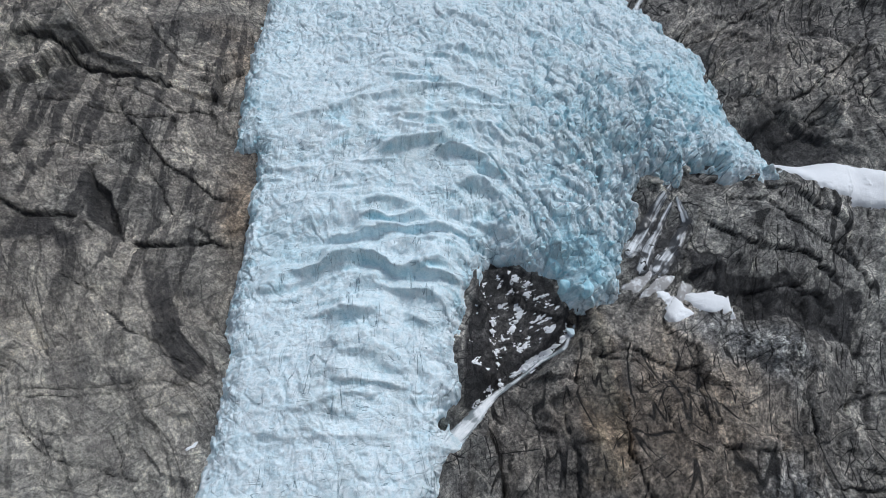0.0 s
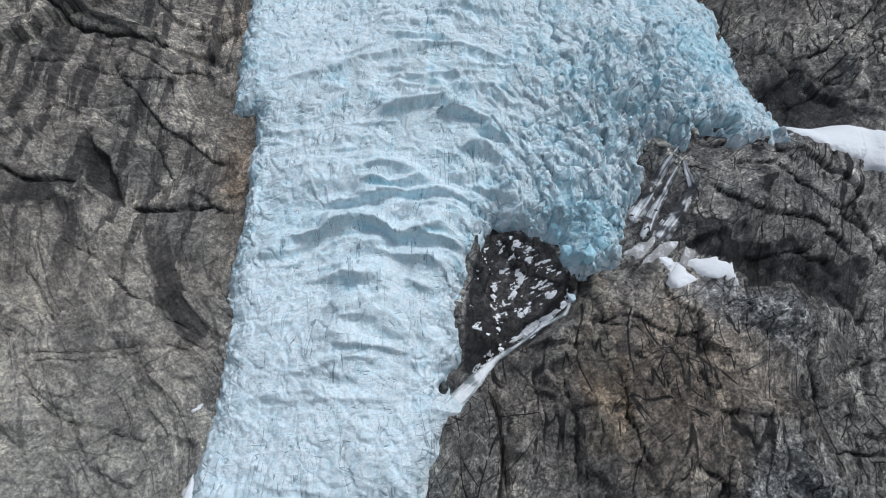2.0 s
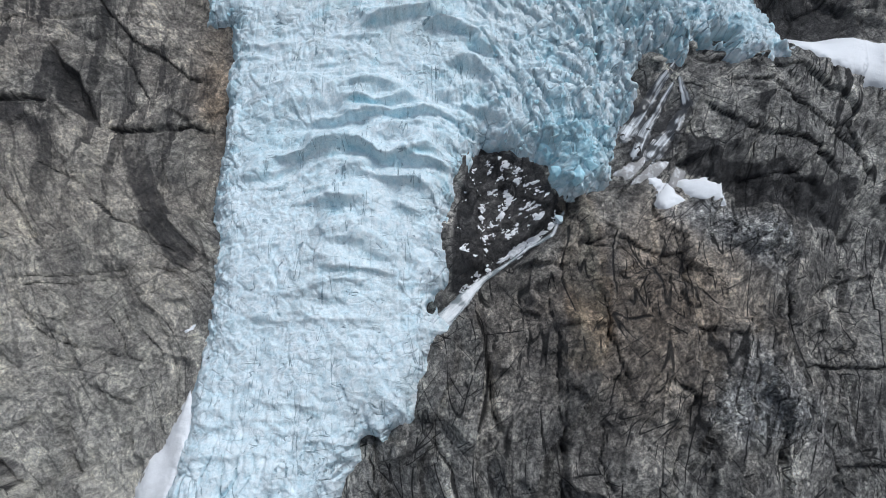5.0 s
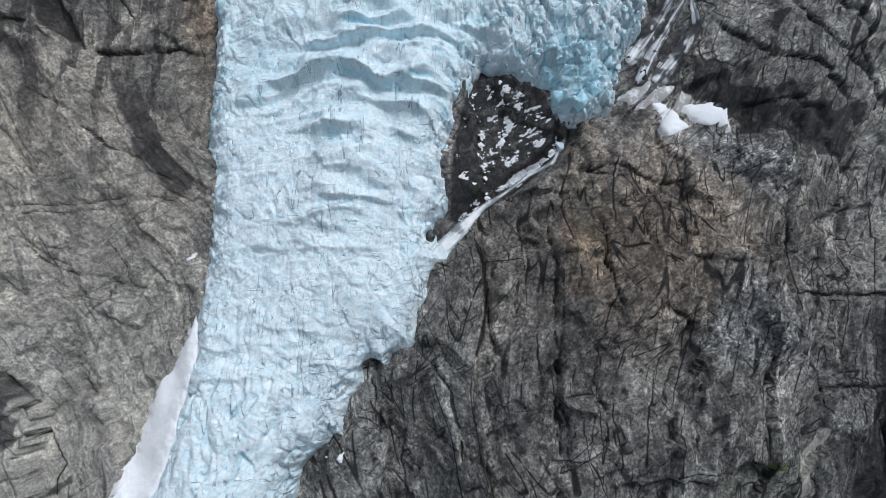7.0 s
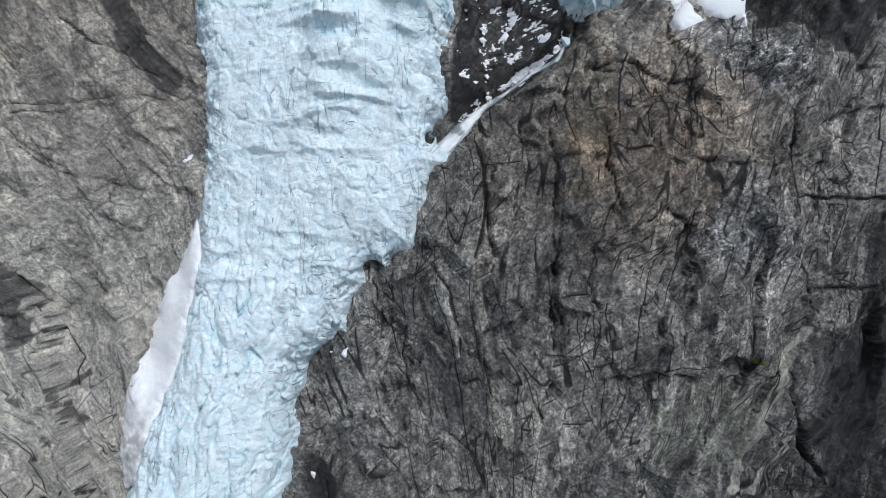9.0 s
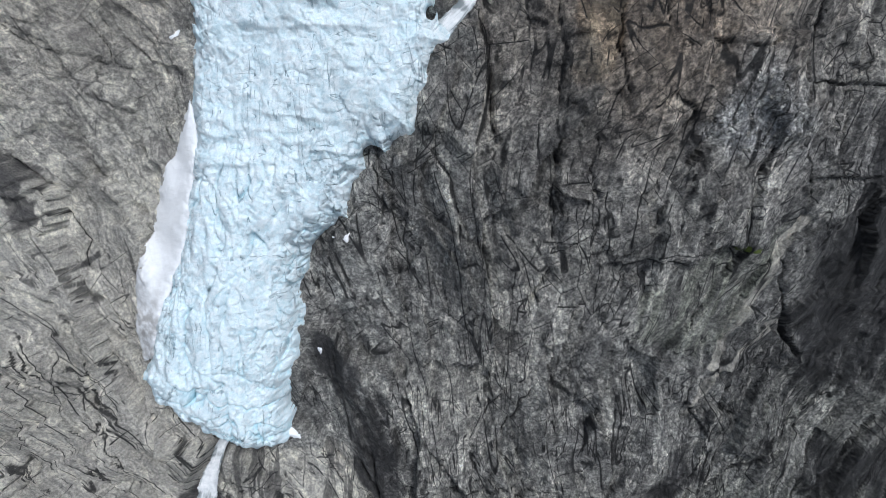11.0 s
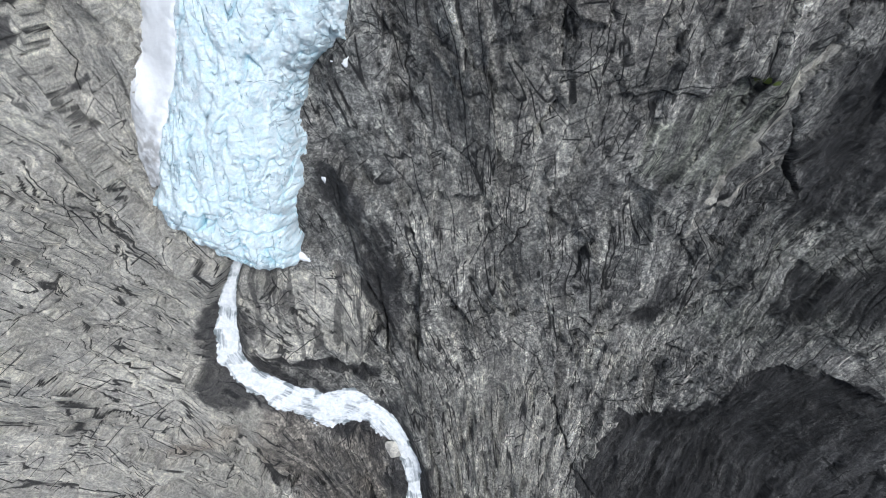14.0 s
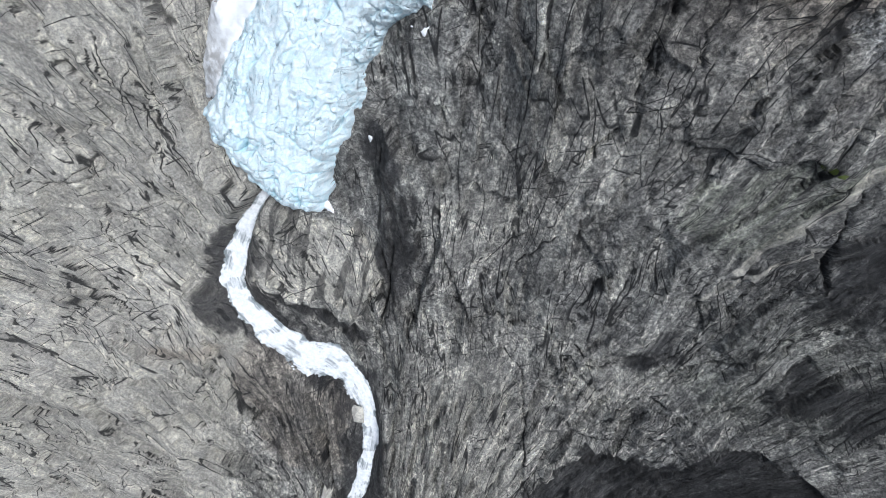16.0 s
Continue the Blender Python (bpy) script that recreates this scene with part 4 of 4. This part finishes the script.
def tilt_pose(x, s, n, size, rng):
    p = to_world(np.array([float(x)]), np.array([float(s)]), np.array([float(n)]))[0]
    turn = Euler((rng.uniform(0.3, 1.0), rng.uniform(-0.4, 0.4), rng.uniform(0, 6.28)))
    return Matrix.LocRotScale(Vector(p), turn, Vector((size * rng.uniform(0.8, 1.2), size * rng.uniform(0.8, 1.2), size)))


def scatter_places(count, outline, seed):
    rng = random.Random(seed)
    pts = np.array(outline)
    found = []
    while len(found) < count:
        x, s = rng.uniform(pts[:, 0].min(), pts[:, 0].max()), rng.uniform(pts[:, 1].min(), pts[:, 1].max())
        if inside_distance(np.array([x]), np.array([s]), outline)[0] > 0.5:
            found.append((x, s))
    return found


SERACS = [(20, 262), (42, 252), (66, 246), (84, 285), (108, 306), (138, 304), (134, 345), (112, 372), (70, 350), (40, 320), (22, 290)]
rng = random.Random(5)
blocks = [hull_mesh("serac", 20 + k, ICE, (1.0, 0.7, 0.9)) for k in range(8)]
spots = np.array(scatter_places(240, SERACS, 6) + scatter_places(60, [(-92, 300), (-82, 300), (-80, 345), (-90, 400), (-95, 345)], 8))
tops = ice_height(spots[:, :1], spots[:, 1:])[0][:, 0]
for (x, s), top in zip(spots, tops):
    size = rng.uniform(1.3, 3.6) * (1.0 if x > 0 else 0.6)
    piece = new("serac", rng.choice(blocks))
    piece.matrix_world = tilt_pose(x, s, top + 0.05 * size, size, rng)
    piece.parent = glacier

smooth_block = hull_mesh("serac", 29, ICE, (0.7, 1.0, 0.9), clear=1.1)
for x, s, size in ((47, 247, 9.0), (53, 243, 7.0), (58, 246, 6.0), (44, 256, 7.0), (122, 344, 9.0), (128, 338, 7.0)):
    top = float(ice_height(np.array([[float(x)]]), np.array([[float(s)]]))[0][0, 0])
    piece = new("serac", smooth_block)
    piece.matrix_world = tilt_pose(x, s, top - 0.12 * size, size, rng)
    piece.parent = glacier

chunk = tagged(new("ice_block", hull_mesh("ice_block", 33, ICE, (1.0, 0.7, 0.8))), "fallen pale blue ice block beside the stream", "ice")
chunk.matrix_world = tilt_pose(48, 230, float(ground_height(np.array([[48.0]]), np.array([[230.0]]))[0, 0]) + 1.0, 4.5, rng)

stones = [hull_mesh("boulder", 40 + k, ROCK, (1.0, 0.75, 0.6)) for k in range(6)]


def put_boulder(x, s, size, label, group="", mesh=None):
    ground = ground_height(np.array([[float(x)]]), np.array([[float(s)]]))[0, 0]
    ob = new("boulder", mesh or rng.choice(stones))
    ob.matrix_world = tilt_pose(x, s, ground + 0.2 * size, size, rng)
    return tagged(ob, label, "boulder", group)


# ---- snow and water ----
def settled(n, cells_wide):
    """The ground as a soft cover levels it."""
    k = int(cells_wide)
    for axis in (0, 1):
        for _ in range(2):
            pad = [(k, k) if a == axis else (0, 0) for a in (0, 1)]
            total = np.cumsum(np.pad(n, pad, "edge"), axis)
            take = np.take(total, range(2 * k, total.shape[axis]), axis)
            first = np.concatenate([np.zeros_like(np.take(total, [0], axis)), total], axis)
            n = (take - np.take(first, range(take.shape[axis]), axis)) / (2 * k + 1)
    return n


def make_snow(name, outline, label, depth, dirt=0.0, lift=0.0, step=0.4, over_ice=False, patchy=0.0):
    pts = np.array(outline)
    x, s = np.meshgrid(np.arange(pts[:, 0].min() - 2, pts[:, 0].max() + 2, step), np.arange(pts[:, 1].min() - 2, pts[:, 1].max() + 2, step))
    edge = inside_distance(x, s, outline) + 0.7 * fbm(x, s, 5, 301, 3)
    if patchy:
        edge = np.minimum(edge, 3 * (fbm(x * 0.8 + s * 0.35, 1.5 * (s - x * 0.3), 5.0, 308, 5, 0.75) + patchy - 0.55 * smooth(0.6 * (226 - s) + 26 - x, -6, 10) - 0.5 * bump(x, s, 17, 244, 8, 14)))
    under = ground_height(x, s)
    if over_ice:
        ice, inside, _, _ = ice_height(x, s)
        under = np.where(inside > 0.4, np.maximum(ice, under), under)
    under = np.maximum(settled(under, 7), under - 1.2)
    n = under - 0.6 + lift + depth * (1 - np.exp(-edge.clip(0, 99) / 1.6)) + 0.15 * fbm(x, s, 8, 305, 3)
    mesh = grid_mesh(name, x, s, n, SNOW, dict(dirt=dirt + 0.9 * bump(x, s, -109, 84, 12, 20)), keep=edge > 0)
    return tagged(new(name, mesh), label, "snow")


def across_line(x, s, pts):
    """Distance to a line, below zero on its right."""
    best, out = np.full(x.shape, 1e9), np.zeros(x.shape)
    for (ax, ay), (bx, by) in zip(pts[:-1], pts[1:]):
        dx, dy = bx - ax, by - ay
        t = np.clip(((x - ax) * dx + (s - ay) * dy) / (dx * dx + dy * dy), 0, 1)
        d = np.hypot(x - ax - t * dx, s - ay - t * dy)
        out = np.where(d < best, d * np.sign(dx * (s - ay) - dy * (x - ax)), out)
        best = np.minimum(best, d)
    return out


def make_water(name, line, widths, label, foam, lift, step=0.35, material=WATER):
    pts = np.array(line)
    m = max(widths) + 3
    x, s = np.meshgrid(np.arange(pts[:, 0].min() - m, pts[:, 0].max() + m, step), np.arange(pts[:, 1].min() - m, pts[:, 1].max() + m, step))
    d, along = polyline_distance(x, s, line)
    run = np.concatenate([[0], np.cumsum(np.hypot(*np.diff(pts, axis=0).T))])
    half = np.interp(along, run / run[-1] if len(run) == len(widths) else np.linspace(0, 1, len(widths)), widths) / 2
    flow = np.stack([along * np.hypot(*(pts[1:] - pts[:-1]).T).sum(), across_line(x, s, pts), 0 * x], -1)
    d = d + half * (0.32 * fbm(x, s, 13, 311, 2) + 0.12 * fbm(x, s, 2.6, 313, 3))
    n = settled(ground_height(x, s), 3) + lift * (1 - (d / (half + 0.4)) ** 2) + 0.18 * fbm(x, s, 2.5, 315, 3)
    foam = foam - 0.16 * smooth(d / half, 0.5, 1.0) - 0.22 * smooth(fbm(x, s, 9, 319, 3), -0.1, 0.5)
    mesh = grid_mesh(name, x, s, n, material, dict(flow=flow, foam=0 * x + foam), keep=d < half)
    ob = new(name, mesh)
    return tagged(ob, label, "water", kind="structure") if label else ob


make_water("river", RIVER, RIVER_WIDTHS, "white foaming meltwater torrent in a rock gorge", 0.62, 1.3)
make_water("river", [RIVER[-1], (-18, -160), (-14, -190), (-22, -230)], [8, 7, 7, 7], "white foaming meltwater torrent in a rock gorge", 0.60, 1.3)
make_water("stream", STREAM, [0.6, 0.8, 0.9, 1.0, 1.6, 4.5, 6], "thin white meltwater stream over dark rock", 0.5, 0.6)
fall = tagged(new("waterfall"), "thin veils of white water sliding down wet dark rock", "waterfall", kind="structure")
for line, widths in ((FALL_A, [1.5, 3.5, 5, 6]), (FALL_B, [1, 2.5, 4, 5]), (FALL_C, [1.5, 3, 4.5, 6])):
    make_water("strand", line, widths, "", 0.40, 0.5, 0.3, FALL).parent = fall
make_water("small_waterfall", FALL_D, [1.5, 2.5, 2.5], "narrow white waterfall beside the ice", 0.4, 0.6)
make_snow("snow_bank", SNOW_BANK, "bank of white avalanche snow along the edge of the ice", 2.6, 0.12, 0.4, over_ice=True)
make_snow("ice_debris", WINDOW, "broken white ice and snow scattered over wet dark rock", 0.9, 0.1, patchy=0.12, step=0.25)
make_snow("snow_tongue", SNOW_TONGUE[:3] + [(205, 296), (235, 286), (236, 268), (205, 276)] + SNOW_TONGUE[5:], "long smooth patch of old white snow in a rock gully", 3.0)
make_snow("snow_patch", SNOW_A, "white snow patch with a sharp rim on scree", 2.4)
make_snow("snow_patch", SNOW_B, "white snow patch with a sharp rim on scree", 2.4)
make_snow("snow_patch", SNOW_DIRTY, "grey dirty snow at the foot of a waterfall", 1.4, 1.5)
for spot in (SNOW_C, SNOW_D, SNOW_E, SNOW_F):
    make_snow("snow_patch", spot, "small white snow remnant beside the ice", 2.4)

# ---- boulders and scree ----
put_boulder(*BOULDER, 7.0, "large pale angular boulder resting on dark bedrock")
put_boulder(*BLOCK, 6.0, "dark wet boulder at the lip of the waterfall")
put_boulder(*BLOCK_LOW, 6.0, "dark wet boulder beside the broken ice")
flat_stone = hull_mesh("boulder", 52, ROCK, (1.0, 0.8, 0.45), 1.0)
put_boulder(*STONE, 17.0, "pale flat boulder beside the foaming river", mesh=flat_stone)
put_boulder(*SLABSTONE, 13.0, "grey flat slab of rock in the river bed", mesh=hull_mesh("boulder", 57, ROCK, (0.6, 1.0, 0.4), 0.7))
for x, s in scatter_places(60, SCREE, 71) + scatter_places(30, SCREE_UP, 72):
    put_boulder(x, s, rng.uniform(0.6, 1.8), "grey angular boulder lying in the scree", "scree boulders")


def make_scree(name, outline, count, seed, label):
    """Small stones, joined."""
    r = np.random.RandomState(seed)
    spots = np.array(scatter_places(count, outline, seed))
    pts = np.array(outline)
    xs, ss = np.arange(pts[:, 0].min() - 1, pts[:, 0].max() + 1, 0.5), np.arange(pts[:, 1].min() - 1, pts[:, 1].max() + 1, 0.5)
    gx, gs = np.meshgrid(xs, ss)
    gn = ground_height(gx, gs)
    n = gn[np.searchsorted(ss, spots[:, 1]).clip(0, len(ss) - 1), np.searchsorted(xs, spots[:, 0]).clip(0, len(xs) - 1)]
    centre = to_world(spots[:, 0], spots[:, 1], n)
    corner = np.array([(1, 0, 0), (-1, 0, 0), (0, 1, 0), (0, -1, 0), (0, 0, 1), (0, 0, -1)], float)
    face = np.array([(0, 2, 4), (2, 1, 4), (1, 3, 4), (3, 0, 4), (2, 0, 5), (1, 2, 5), (3, 1, 5), (0, 3, 5)])
    size = r.uniform(0.12, 0.42, (count, 1, 1)) * r.uniform(0.6, 1.4, (count, 6, 1))
    verts = centre[:, None] + (corner[None] + r.uniform(-0.4, 0.4, (count, 6, 3))) * size
    faces = (face[None] + 6 * np.arange(count)[:, None, None]).reshape(-1, 3)
    mesh = bpy.data.meshes.new(name)
    mesh.from_pydata(verts.reshape(-1, 3), [], faces)
    slope = np.repeat(np.stack([spots[:, 0], spots[:, 1], n], -1), 6, 0) + r.uniform(-3, 3, (count * 6, 1))
    for key in ("slope", "grain"):
        mesh.attributes.new(key, "FLOAT_VECTOR", "POINT").data.foreach_set("vector", slope.astype(np.float32).ravel())
    mesh.attributes.new("tone", "FLOAT", "POINT").data.foreach_set("value", np.repeat(r.uniform(0.35, 0.7, count), 6).astype(np.float32))
    for key in ("gravel", "tan"):
        mesh.attributes.new(key, "FLOAT", "POINT").data.foreach_set("value", np.repeat(r.uniform(0.1, 0.5, count), 6).astype(np.float32))
    mesh.materials.append(ROCK)
    tagged(new(name, mesh), label, "scree", kind="stuff")


make_scree("scree", SCREE, 900, 81, "loose blue-grey scree on a rock shelf")
make_scree("scree", SCREE_UP, 900, 82, "fine grey scree below the snow patches")


def make_moss(outline):
    pts = np.array(outline)
    x, s = np.meshgrid(np.arange(pts[:, 0].min() - 1, pts[:, 0].max() + 1, 0.3), np.arange(pts[:, 1].min() - 1, pts[:, 1].max() + 1, 0.3))
    edge = inside_distance(x, s, outline) + 0.6 * fbm(x, s, 2, 331, 3)
    n = settled(ground_height(x, s), 2) + 0.4 * (1 - np.exp(-edge.clip(0, 9))) + 0.2 * fbm(x, s, 1.2, 335, 2)
    mesh = grid_mesh("moss_patch", x, s, n, MOSS_GREEN, {}, keep=edge > 0)
    tagged(new("moss_patch", mesh), "bright green moss cushion on a wet ledge", "moss")


make_moss(MOSS)
